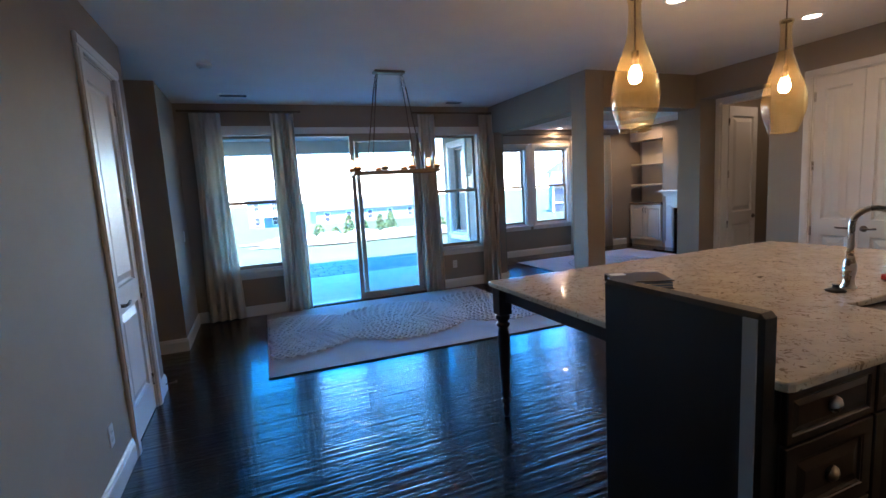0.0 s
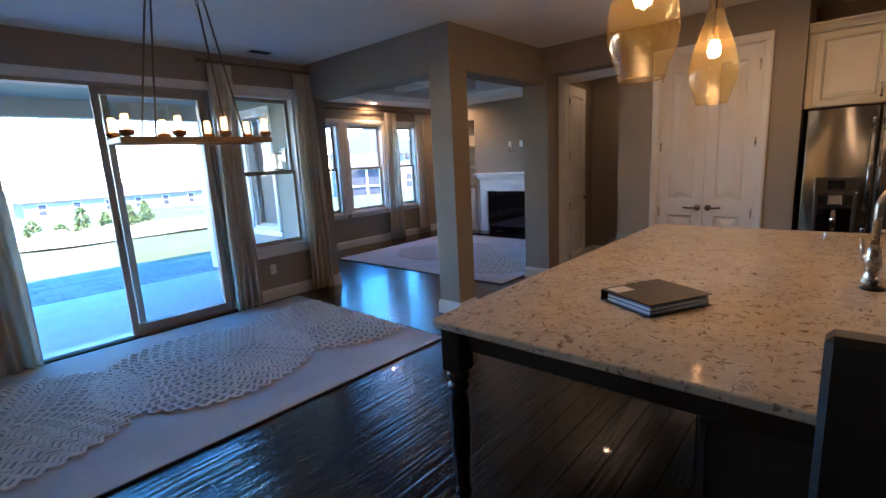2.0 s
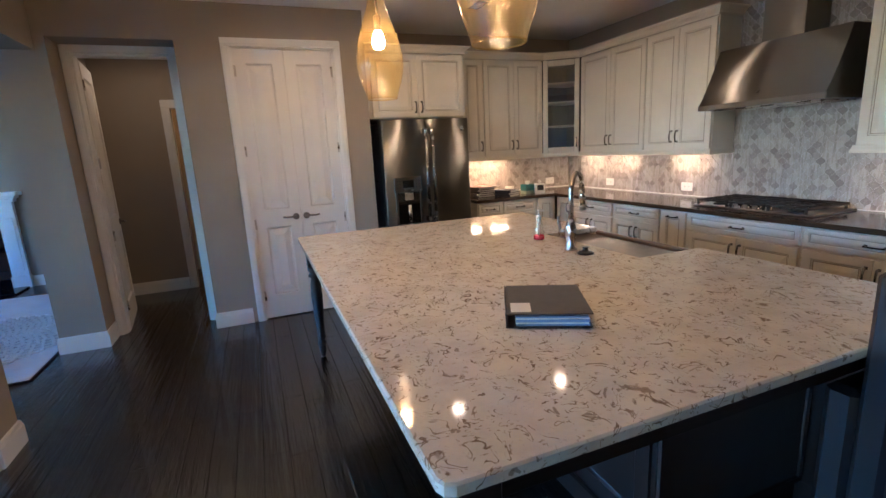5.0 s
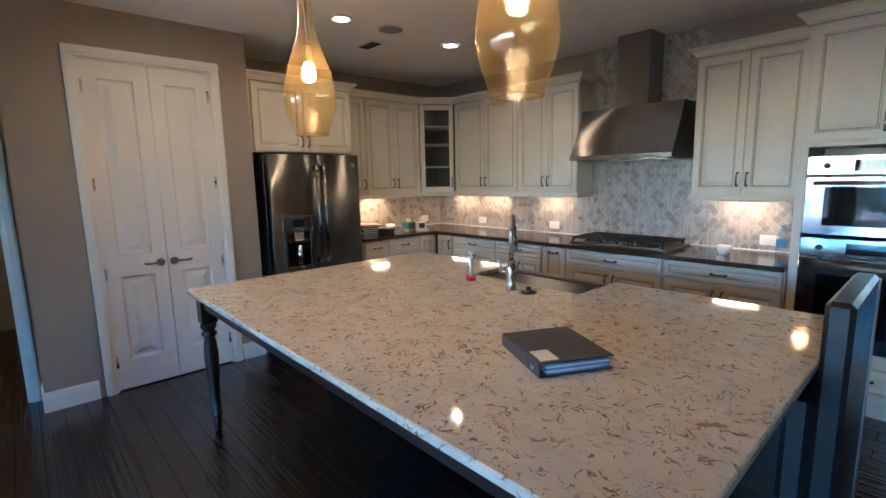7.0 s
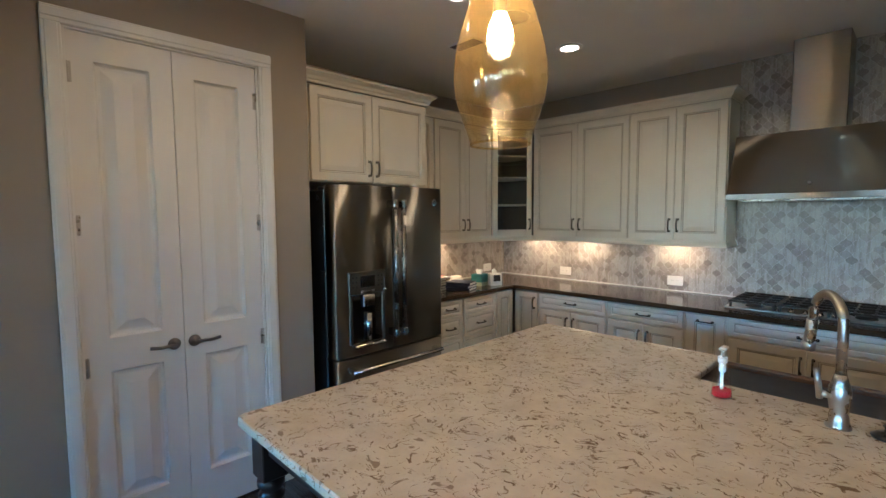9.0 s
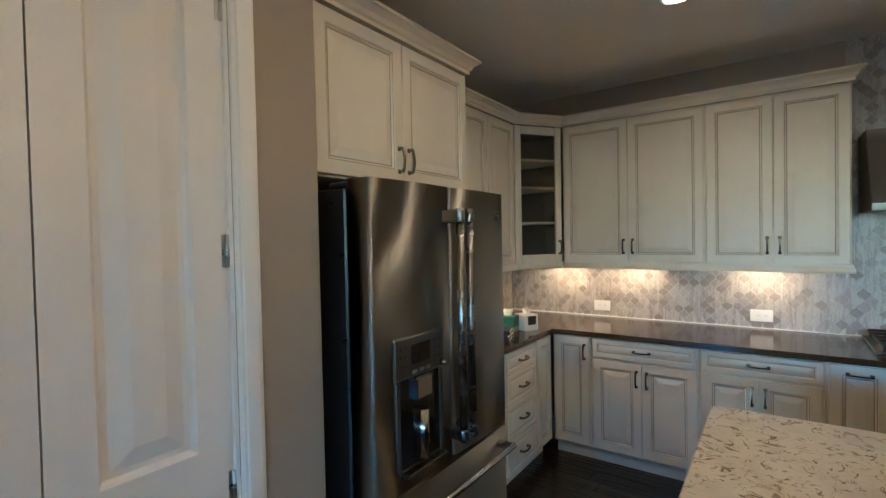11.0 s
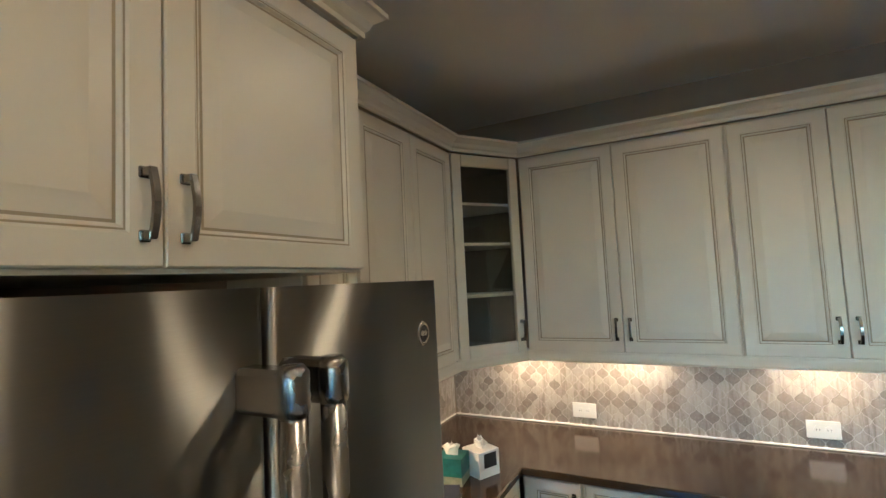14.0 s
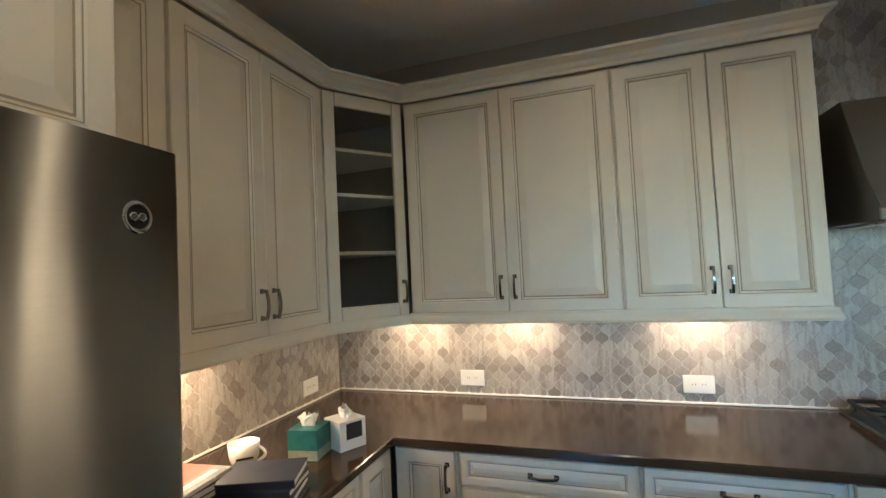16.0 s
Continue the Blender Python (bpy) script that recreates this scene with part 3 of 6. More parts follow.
setting("wall_beam_long", Geo().box(3.90, 4.15, 4.97, YW, 2.35, CEIL, 0.004), "wall", "taupe beam from column to patio wall", "beam")
setting("wall_beam_cross", Geo().box(4.15, XP, 4.71, 4.97, 2.36, CEIL, 0.004), "wall", "taupe beam from column to pantry wall", "beam")
setting("wall_stub", Geo().box(3.90, 4.07, 6.91, YW, 0, 2.35, 0.002), "wall", "taupe pier at the end of the patio wall", "wall")
LRW = [(4.95, 5.81, 0.66, 2.30), (6.04, 6.90, 0.66, 2.30), (7.10, 7.83, 0.66, 2.30)]
wall_with_holes("wall_living_windows", "x", YLR, T, 3.99, 9.15, 0, 2.98, LRW)
LRSIDE = (8.15, 8.85, 0.67, 2.34)
wall_with_holes("wall_living_west", "y", 3.99, T, YW, YLR, -0.2, 2.98, [LRSIDE], "brick", "pale outside wall of the living-room bay")
setting("wall_living_east", Geo().box(9.0, 9.15, 4.97, YLR, 0, 2.98, 0), "wall", "taupe wall behind the built-in shelves", "wall")
wall_with_holes("wall_chimney_breast", "y", XFP, 9.0 - XFP, 5.95, 8.00, 0, 2.98, [(6.56, 7.50, 0.0, 0.86)], "wall", "taupe chimney breast over the mantel")
setting("wall_firebox_back", Geo().box(8.94, 8.995, 6.56, 7.50, 0, 0.86, 0), "flue", "black back of the firebox", "fireplace")
setting("wall_living_above_beam", Geo().box(3.99, 4.14, 4.97, YW, CEIL, 2.98, 0), "wall", "taupe wall above the beam", "wall")
setting("wall_living_above_cross", Geo().box(3.99, XP + 0.13, 4.83, 4.97, CEIL, 2.98, 0), "wall", "taupe wall above the cross beam", "wall")

# ceilings
setting("ceiling", Geo().box(-1.85, 3.99, YS - T, YW + T, CEIL, CEIL + 0.1, 0).box(3.99, 8.45, YS - T, 4.83, CEIL, CEIL + 0.1, 0), "ceiling", "off-white flat painted ceiling", "ceiling")
lc = Geo().box(3.99, 9.15, 4.83, YLR + T, 3.02, 3.10, 0)
lc.box(4.14, 9.0, 4.97, 5.50, 2.68, 3.02, 0).box(4.14, 9.0, 8.42, YLR, 2.68, 3.02, 0).box(4.14, 4.72, 5.50, 8.42, 2.68, 3.02, 0).box(7.86, 9.0, 5.50, 8.42, 2.68, 3.02, 0)
for x in (5.78, 6.84):
    lc.box(x - 0.09, x + 0.09, 5.50, 8.42, 2.84, 3.02, 0.004)
for y in (6.47, 7.45):
    lc.box(4.72, 7.86, y - 0.09, y + 0.09, 2.838, 3.02, 0.004)
lc.sweep([(0, 2.68), (0.02, 2.68), (0.09, 2.76), (0.09, 2.78), (0, 2.78)], [(4.72, 8.42), (7.86, 8.42), (7.86, 5.50), (4.72, 5.50)], True)
setting("ceiling_living", lc, "lr_ceiling", "white coffered tray ceiling with crossing beams", "ceiling")

# baseboards
BASES = [
    [(XL, 3.63), (XL, 0.0)], [(XL - T, 4.76), (XL, 4.76), (XL, 4.52)], [(0.83, YW), (-0.42, YW), (-0.42, 5.85), (-1.7, 5.85)],
    [(3.90, 6.91), (3.90, YW), (2.81, YW)], [(4.14, YLR), (4.14, YW + 0.001), (4.07, YW), (4.07, 6.91), (3.90, 6.91)], [(8.55, YLR), (4.15, YLR)],
    [(XH - 0.022, 4.64), (XP, 4.64), (XP, 4.97), (XP + 0.12, 4.97)], [(XP, 3.49), (XP, 3.795), (XH - 0.022, 3.795)], [(XP, 2.27), (XP, 2.46)],
    [(7.30, 4.21), (7.30, 4.83), (6.55, 4.83)],
    [(XP + 0.12, 4.97), (9.0, 4.97), (9.0, 5.95), (XFP, 5.95), (XFP, 6.25)],
]
for p in BASES:
    baseboard([q for q in reversed(p)])
baseboard([(3.90, 4.71), (4.15, 4.71), (4.15, 4.97), (3.90, 4.97), (3.90, 4.71)])


# ---------- windows and doors ----------
def window_unit(name, w, h, m, label, outside=False):
    """A double-hung window from (0, 0) to (w, h) with jamb, two sashes and a stool, its room side facing -y."""
    e = empty(name, m, label, "window", "", "structure")
    g = Geo()
    for x0, x1, z0, z1 in ((0, 0.022, 0, h), (w - 0.022, w, 0, h), (0.022, w - 0.022, h - 0.03, h), (0.022, w - 0.022, 0, 0.03)):
        g.box(x0, x1, 0.0, T, z0, z1, 0.002)
    part("window_frame", g, "trim", e)
    for nm, y, z0, z1 in (("lower_sash", 0.065, 0.03, h * 0.5 + 0.02), ("upper_sash", 0.10, h * 0.5 - 0.02, h - 0.03)):
        g = Geo()
        for x0, x1, a, b in ((0.022, 0.06, z0, z1), (w - 0.06, w - 0.022, z0, z1), (0.06, w - 0.06, z0, z0 + 0.045), (0.06, w - 0.06, z1 - 0.04, z1)):
            g.box(x0, x1, y, y + 0.033, a, b, 0.003)
        s = part(nm, g, "vinyl", e)
        p = part("pane", Geo().box(0.06, w - 0.06, y + 0.014, y + 0.018, z0 + 0.045, z1 - 0.04, 0), "pane", s)
        p.visible_shadow = False
    part("window_stool", Geo().box(-0.10, w + 0.10, -0.05, 0.05, -0.03, 0.0, 0.006), "trim", e)
    part("apron", Geo().box(-0.08, w + 0.08, -0.016, 0, -0.10, -0.03, 0.004), "trim", e)
    casing(e, w, h)
    return e


window_unit("window_1", W1[1] - W1[0], W1[3] - W1[2], pose(W1[0], YW, W1[2]), "tan-sashed double-hung window beside the patio door")
window_unit("window_2", W2[1] - W2[0], W2[3] - W2[2], pose(W2[0], YW, W2[2]), "double-hung window looking onto the porch wall")
for i, h in enumerate(LRW):
    window_unit(f"window_{i + 3}", h[1] - h[0], h[3] - h[2], pose(h[0], YLR, h[2]), "double-hung living-room window with white casing")
setting("trim_mullion", Geo().box(LRW[0][1] + 0.0855, LRW[1][0] - 0.0855, YLR - 0.024, YLR, 0.661, 2.299, 0.002).box(LRW[0][1] + 0.0965, LRW[1][0] - 0.0965, YLR - 0.022, YLR, 2.302, 2.394, 0.002), "trim", "white flat trim joining two windows", "trim")
side = window_unit("window_6", LRSIDE[1] - LRSIDE[0], LRSIDE[3] - LRSIDE[2], pose(3.99, LRSIDE[1], LRSIDE[2], 0, 0, -90), "white-trimmed window in the porch wall, its reflections a mauve sheet")
# added sheet behind the glass; its colour stands for what the panes reflect
part("reflection_sheet", Geo().box(0.024, LRSIDE[1] - LRSIDE[0] - 0.024, 0.138, 0.142, 0.031, LRSIDE[3] - LRSIDE[2] - 0.031, 0), "reflection_sheet", side, "mauve-grey sheet standing for the panes' reflections")

slider = empty("door_patio", pose(SL[0], YW, 0), "tan-framed sliding glass patio door, slid open", "patio door", "", "structure")
sw, sh = SL[1] - SL[0], SL[3]
g = Geo()
for x0, x1, z0, z1 in ((0, 0.035, 0, sh), (sw - 0.035, sw, 0, sh), (0.035, sw - 0.035, sh - 0.035, sh), (0.035, sw - 0.035, 0, 0.03)):
    g.box(x0, x1, 0.0, T, z0, z1, 0.003)
part("door_frame", g, "vinyl", slider)
for nm, x0, x1, y in (("fixed_panel", sw * 0.433 + 0.085, sw - 0.035, 0.095), ("sliding_panel", sw * 0.433, sw - 0.05, 0.025)):
    g = Geo()
    for a, b, c, d in ((x0, x0 + 0.06, 0.03, sh - 0.035), (x1 - 0.06, x1, 0.03, sh - 0.035), (x0 + 0.06, x1 - 0.06, 0.03, 0.11), (x0 + 0.06, x1 - 0.06, sh - 0.10, sh - 0.035)):
        g.box(a, b, y, y + 0.04, c, d, 0.004)
    s = part(nm, g, "vinyl", slider)
    p = part("pane", Geo().box(x0 + 0.06, x1 - 0.06, y + 0.018, y + 0.022, 0.11, sh - 0.10, 0), "pane", s)
    p.visible_shadow = False
    if nm == "sliding_panel":
        part("pull_handle", Geo().tube([(x0 + 0.03, y, 0.95), (x0 + 0.03, y - 0.035, 0.98), (x0 + 0.03, y - 0.035, 1.14), (x0 + 0.03, y, 1.17)], 0.009), "bronze", s)
part("threshold", Geo().box(-0.02, sw + 0.02, -0.03, T, 0.0, 0.022, 0.004), "bronze", slider)
casing(slider, sw, sh)
setting("trim_header_left", Geo().box(W1[1] + 0.097, SL[0] - 0.097, YW - 0.02, YW, 2.38, 2.475, 0.003), "trim", "white header trim joining window and door", "trim")


def two_panel_leaf(parent, name, w, h, t=0.035):
    """A moulded two-panel door leaf, front at y = 0 facing -y."""
    st, lock, bot, top = 0.095, (0.86, 1.02), 0.22, 0.12
    g = Geo()
    for x0, x1, z0, z1 in ((0, st, 0, h), (w - st, w, 0, h), (st, w - st, 0, bot), (st, w - st, lock[0], lock[1]), (st, w - st, h - top, h)):
        g.box(x0, x1, 0, t, z0, z1, 0.0)
    for z0, z1 in ((bot, lock[0]), (lock[1], h - top)):
        g.loops(w - 2 * st, z1 - z0, [(0, 0), (0.005, 0.012), (0.012, 0.019), (0.026, 0.019), (0.070, 0.003), (0.073, 0.002)], st, z0)
    return part(name, g, "door", parent)


def lever(parent, x, z, flip=1):
    g = Geo().lathe([(0.030, 0.0), (0.030, 0.006), (0.022, 0.014), (0.012, 0.018), (0.012, 0.045)], 20, m=pose(x, 0, z, 90, 0, 0))
    g.tube([(x, -0.045, z), (x + 0.03 * flip, -0.052, z + 0.004), (x + 0.07 * flip, -0.050, z + 0.001), (x + 0.115 * flip, -0.046, z + 0.006)], 0.0085, 10)
    return part("lever_handle", g, "pewter", parent)


def hinges(parent, x, h):
    for z in (0.22, h * 0.37, h * 0.64, h - 0.20):
        part("hinge", Geo().cyl(x, -0.004, z - 0.045, z + 0.045, 0.007, 10).box(x - 0.016, x + 0.016, -0.002, 0.001, z - 0.045, z + 0.045, 0.0), "nickel", parent)


# pantry double door, facing -x
pw, ph = PANTRY[1] - PANTRY[0], PANTRY[3]
pd = empty("door_pantry", pose(XP, PANTRY[1], 0, 0, 0, -90), "white two-panel double pantry door, closed", "door", "", "structure")
for nm, x0 in (("leaf", 0.012), ("leaf", pw / 2 + 0.002)):
    g = two_panel_leaf(pd, nm, pw / 2 - 0.014, ph - 0.02)
    g.matrix_basis = pose(x0, 0.012, 0.01)
    lever(g, pw / 2 - 0.06 if x0 < 0.1 else 0.045, 0.94, -1 if x0 < 0.1 else 1)
    hinges(g, 0.0 if x0 < 0.1 else pw / 2 - 0.014, ph)
g = Geo().box(0, 0.011, 0, 0.13, 0, ph, 0).box(pw - 0.011, pw, 0, 0.13, 0, ph, 0).box(0.011, pw - 0.011, 0, 0.13, ph - 0.009, ph, 0)
part("door_frame", g, "trim", pd)
casing(pd, pw, ph, 0.07)

# side door in the west wall, facing +x
dw = WEST_DOOR[1] - WEST_DOOR[0]
wd = empty("door_west", pose(XL, WEST_DOOR[0], 0, 0, 0, 90), "white two-panel door with lever handle, closed", "door", "", "structure")
leaf = two_panel_leaf(wd, "leaf", dw - 0.026, 2.42)
leaf.matrix_basis = pose(0.013, 0.012, 0.01)
lever(leaf, 0.06, 0.92, 1)
hinges(leaf, dw - 0.026, 2.42)
part("door_frame", Geo().box(0, 0.012, 0, T, 0, 2.44, 0).box(dw - 0.012, dw, 0, T, 0, 2.44, 0).box(0.012, dw - 0.012, 0, T, 2.431, 2.44, 0), "trim", wd)
casing(wd, dw, 2.44)

# hall door: cased opening with the leaf folded back inside
hd = empty("door_hall", pose(XH, 4.58, 0, 0, 0, -90), "white hall door standing open against the wall", "door", "", "structure")
part("door_frame", Geo().box(0, 0.02, 0, 0.12, 0, 2.40, 0.002).box(0.69, 0.71, 0, 0.12, 0, 2.40, 0.002).box(0.02, 0.69, 0, 0.12, 2.38, 2.40, 0.002), "trim", hd)
leaf = two_panel_leaf(hd, "leaf", 0.66, 2.36)
leaf.matrix_basis = pose(0.024, 0.125, 0.01, 0, 0, 97.5)
lever(leaf, 0.60, 0.94, -1)
hinges(leaf, 0.0, 2.36)
for nm, x0, x1, z0, z1 in (("side_casing", -0.058, 0.004, 0, 2.40), ("side_casing", 0.706, 0.768, 0, 2.40), ("head_casing", -0.058, 0.768, 2.40, 2.458)):
    part(nm, Geo().box(x0, x1, -0.02, 0, z0, z1, 0.004).box(x0 + 0.01, x1 - 0.01, -0.026, -0.018, z0, z1, 0.003), "trim", hd)
bd = empty("door_beyond", pose(7.30, 4.12, 0, 0, 0, -90), "white cased doorway to the dim room", "doorway", "", "structure")
part("side_casing", Geo().box(-0.085, 0, -0.02, 0, 0, 2.10, 0.004), "trim", bd)
part("head_casing", Geo().box(-0.085, 0.52, -0.02, 0, 2.10, 2.19, 0.004), "trim", bd)


# ---------- cabinets ----------
DOOR_STEPS = [(0, 0.02), (0, 0.003), (0.003, 0), (0.050, 0), (0.054, 0.003), (0.059, 0.003), (0.064, 0.009), (0.070, 0.009), (0.102, 0.002)]
DRAWER_STEPS = [(0, 0.02), (0, 0.003), (0.003, 0), (0.026, 0), (0.029, 0.002), (0.033, 0.007), (0.037, 0.007), (0.055, 0.001)]


def pull(parent, x, z, upright=True, material="pull_metal"):
    """An arched square-bar pull."""
    n, pts = 7, []
    for i in range(n):
        u = -0.052 + 0.104 * i / (n - 1)
        pts.append((x, -0.022 - 0.010 * math.cos(u / 0.052 * math.pi / 2), z + u) if upright else (x + u, -0.022 - 0.010 * math.cos(u / 0.052 * math.pi / 2), z))
    g = Geo().tube(pts, 0, rect=(0.005, 0.004))
    for s in (-0.048, 0.048):
        a = (x, z + s) if upright else (x + s, z)
        g.box(a[0] - 0.009, a[0] + 0.009, -0.005, 0.0, a[1] - 0.009, a[1] + 0.009, 0.002).box(a[0] - 0.006, a[0] + 0.006, -0.024, -0.004, a[1] - 0.006, a[1] + 0.006, 0.001)
    return part("bar_pull", g, material, parent)


def front(parent, name, x0, x1, z0, z1, handle=None, steps=None, material="cabinet", metal="pull_metal"):
    """A raised-panel door or drawer front with its glaze line and pull."""
    w, h = x1 - x0 - 0.004, z1 - z0 - 0.004
    steps = steps or (DRAWER_STEPS if h < 0.24 else DOOR_STEPS)
    if w < 0.22:
        steps = DRAWER_STEPS
    if min(w, h) < 0.112:
        steps = steps[:4]
    f = part(name, Geo().loops(w, h, steps), material, parent, m=pose(x0 + 0.002, -0.02, z0 + 0.002))
    if len(steps) > 4 and material == "cabinet":
        for i, t, d in ((0.0645, 0.005, 0.0087), (0.0545, 0.003, 0.0027)) if steps is DOOR_STEPS else ((0.0335, 0.003, 0.0067),):
            part("glaze_line", Geo().band(w, h, i, t, d), "glaze", f, "brown glaze in the panel groove")
    up = h - 0.10 if z0 < 0.9 else 0.095 if z0 > 1.5 else 0.115
    if handle == "l":
        pull(f, 0.030, up, True, metal)
    elif handle == "r":
        pull(f, w - 0.030, up, True, metal)
    elif handle == "c":
        pull(f, w / 2, h / 2, False, metal)
    elif handle == "t":
        pull(f, w / 2, h - 0.045, False, metal)
    return f


def base_cabinet(m, w, fronts, label, depth=0.58, material="cabinet", name="base_cabinet"):
    e = empty(name, m, label, "cabinet", "base cabinets")
    g = Geo().box(0, w, 0.0, depth, 0.10, 0.885, 0.001)
    part("body", g, material, e)
    part("toe_kick", Geo().box(0, w, 0.06, depth, 0.0, 0.099, 0), material, e)
    for f in fronts:
        front(e, *f, material=material)
    return e


def upper_cabinet(m, w, fronts, label, depth=0.28, z0=1.37, z1=2.44, group="upper cabinets"):
    e = empty("wall_cabinet", m, label, "cabinet", group)
    part("body", Geo().box(0, w, 0.0, depth, z0, z1, 0.001), "cabinet", e)
    for f in fronts:
        front(e, *f)
    return e


BY, EX = 0.06, 5.69          # base-cabinet faces on the range wall and on the end wall
DR = 0.748                     # bottom of the top drawers


def on_back(x):
    return pose(x, BY - 0.02, 0, 0, 0, 180)


def two_doors(w, drawer=True):
    top = DR if drawer else 0.87
    f = [("door", 0.01, w / 2, 0.115, top - 0.012, "r"), ("door", w / 2, w - 0.01, 0.115, top - 0.012, "l")]
    return f + ([("drawer", 0.01, w - 0.01, DR, 0.875, "c")] if drawer else [])


base_cabinet(on_back(5.685), 0.275, [("door", 0.01, 0.265, 0.115, 0.875, "r")], "cream glazed corner base cabinet with one door")
base_cabinet(on_back(5.408), 0.660, two_doors(0.660), "cream glazed base cabinet with drawer and two doors")
base_cabinet(on_back(4.746), 0.596, two_doors(0.596), "cream glazed base cabinet with drawer and two doors")
base_cabinet(on_back(4.148), 0.270, [("pull_out", 0.01, 0.260, 0.115, 0.875, "t")], "narrow cream pull-out cabinet beside the cooktop")
base_cabinet(on_back(3.876), 0.886, two_doors(0.886), "wide cream base cabinet below the cooktop")
base_cabinet(on_back(2.988), 0.793, two_doors(0.793), "cream base cabinet beside the oven tower")


def on_east(y):
    return pose(EX + 0.02, y, 0, 0, 0, -90)


def drawers(w):
    zs = [0.115, 0.33, 0.54, 0.735, 0.875]
    return [("drawer", 0.01, w - 0.01, zs[i], zs[i + 1], "c") for i in range(4)]


base_cabinet(on_east(1.085), 0.313, drawers(0.313), "cream four-drawer base cabinet beside the refrigerator")
base_cabinet(on_east(0.770), 0.448, drawers(0.448), "cream four-drawer base cabinet")
base_cabinet(on_east(0.320), 0.255, [("door", 0.01, 0.245, 0.115, 0.875, None)], "cream corner base cabinet with one door")

# worktop: one dark L with eased edge
ct = Geo()
flat_slab(ct, [(2.195, YS + 0.001), (XE - 0.001, YS + 0.001), (XE - 0.001, 1.10), (5.671, 1.10), (5.671, 0.087), (2.195, 0.087)], 0.886, 0.92, 0.005)
thing("worktop", ct, "granite", "dark polished stone worktop on the cream cabinets", "worktop")

UP, UX = -0.33, 5.955           # carcass faces of the wall cabinets; doors stand 2 cm proud


def up_back(x):
    return pose(x, UP, 0, 0, 0, 180)


def split_pair(w, c, z0=1.38, z1=2.43):
    return [("door", 0.005, c, z0, z1, "r"), ("door", c, w - 0.005, z0, z1, "l")]


upper_cabinet(up_back(5.735), 0.986, split_pair(0.986, 0.493), "cream glazed two-door wall cabinet", 0.262)
upper_cabinet(up_back(4.747), 0.744, split_pair(0.744, 0.372), "cream glazed two-door wall cabinet beside the hood", 0.262)
upper_cabinet(up_back(2.955), 0.735, split_pair(0.735, 0.367), "cream glazed two-door wall cabinet beside the oven tower", 0.262)
upper_cabinet(pose(UX + 0.04, 0.828, 0, 0, 0, -90), 0.783, split_pair(0.783, 0.390), "cream glazed two-door wall cabinet over the counter", 0.337)
upper_cabinet(pose(UX + 0.04, 1.09, 0, 0, 0, -90), 0.260, [("door", 0.005, 0.255, 1.38, 2.43, "r")], "narrow cream wall cabinet beside the refrigerator", 0.337)
upper_cabinet(pose(5.68, 2.235, 0, 0, 0, -90), 1.03, [("door", 0.05, 0.520, 1.818, 2.412, "r"), ("door", 0.520, 1.025, 1.818, 2.412, "l")], "deep cream two-door cabinet above the refrigerator", 0.65, 1.811, 2.42)

# corner cabinet with a glazed door
cc = empty("corner_cabinet", pose(5.9915, 0.0315, 0, 0, 0, -125.2), "cream corner cabinet with glass door and three shelves", "cabinet", "upper cabinets")
cw = 0.416
back = [(0.0, 0.0), (cw, 0.0), (cw + 0.15, 0.20), (0.29, 0.60), (-0.19, 0.26)]
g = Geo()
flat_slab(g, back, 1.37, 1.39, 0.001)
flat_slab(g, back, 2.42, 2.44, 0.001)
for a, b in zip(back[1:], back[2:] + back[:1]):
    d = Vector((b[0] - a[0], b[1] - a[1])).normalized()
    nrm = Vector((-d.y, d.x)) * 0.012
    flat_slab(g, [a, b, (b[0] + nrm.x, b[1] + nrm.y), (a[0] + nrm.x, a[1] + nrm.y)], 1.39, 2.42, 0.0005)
part("body", g, "inside", cc, "dark inside")
for z in (1.69, 1.965, 2.18):
    part("shelf", flat_slab(Geo(), [(0.02, 0.03), (cw - 0.02, 0.03), (cw + 0.10, 0.18), (0.29, 0.54), (-0.13, 0.23)], z - 0.008, z + 0.008, 0.001), "cabinet", cc)
part("face_frame", Geo().box(0.0, 0.045, -0.001, 0.018, 1.372, 2.438, 0.001).box(cw - 0.045, cw, -0.001, 0.018, 1.372, 2.438, 0.001), "cabinet", cc)
g = Geo()
for x0, x1, z0, z1 in ((0.0, 0.058, 1.38, 2.43), (cw - 0.058, cw, 1.38, 2.43), (0.058, cw - 0.058, 1.38, 1.442), (0.058, cw - 0.058, 2.368, 2.43)):
    g.box(x0 + 0.003, x1 - 0.003 if x1 == cw else x1, -0.021, -0.002, z0, z1, 0.003)
gd = part("glass_door", g, "cabinet", cc)
part("pane", Geo().box(0.058, cw - 0.058, -0.012, -0.008, 1.442, 2.368, 0), "clear", gd)
pull(gd, cw - 0.03, 1.495).location = (0, -0.021, 0)

# crowns and light rails
CROWN = [(0.0, 2.44), (0.012, 2.44), (0.012, 2.455), (0.020, 2.463), (0.028, 2.480), (0.050, 2.497), (0.058, 2.500), (0.058, 2.513), (0.0, 2.513)]
RAIL = [(0.0, 1.330), (0.012, 1.330), (0.016, 1.340), (0.012, 1.355), (0.006, 1.3695), (0.005, 1.381), (0.0, 1.381)]
CX, CY = 5.975, -0.31
run = [(CX, 1.092), (CX, 0.04), (5.737, CY), (4.001, CY), (4.001, YS + 0.005)]
thing("crown_moulding", Geo().sweep(CROWN, run), "cabinet", "cream crown moulding along the wall cabinets", "moulding")
thing("light_rail", Geo().sweep(RAIL, run), "cabinet", "cream light rail below the wall cabinets", "moulding")
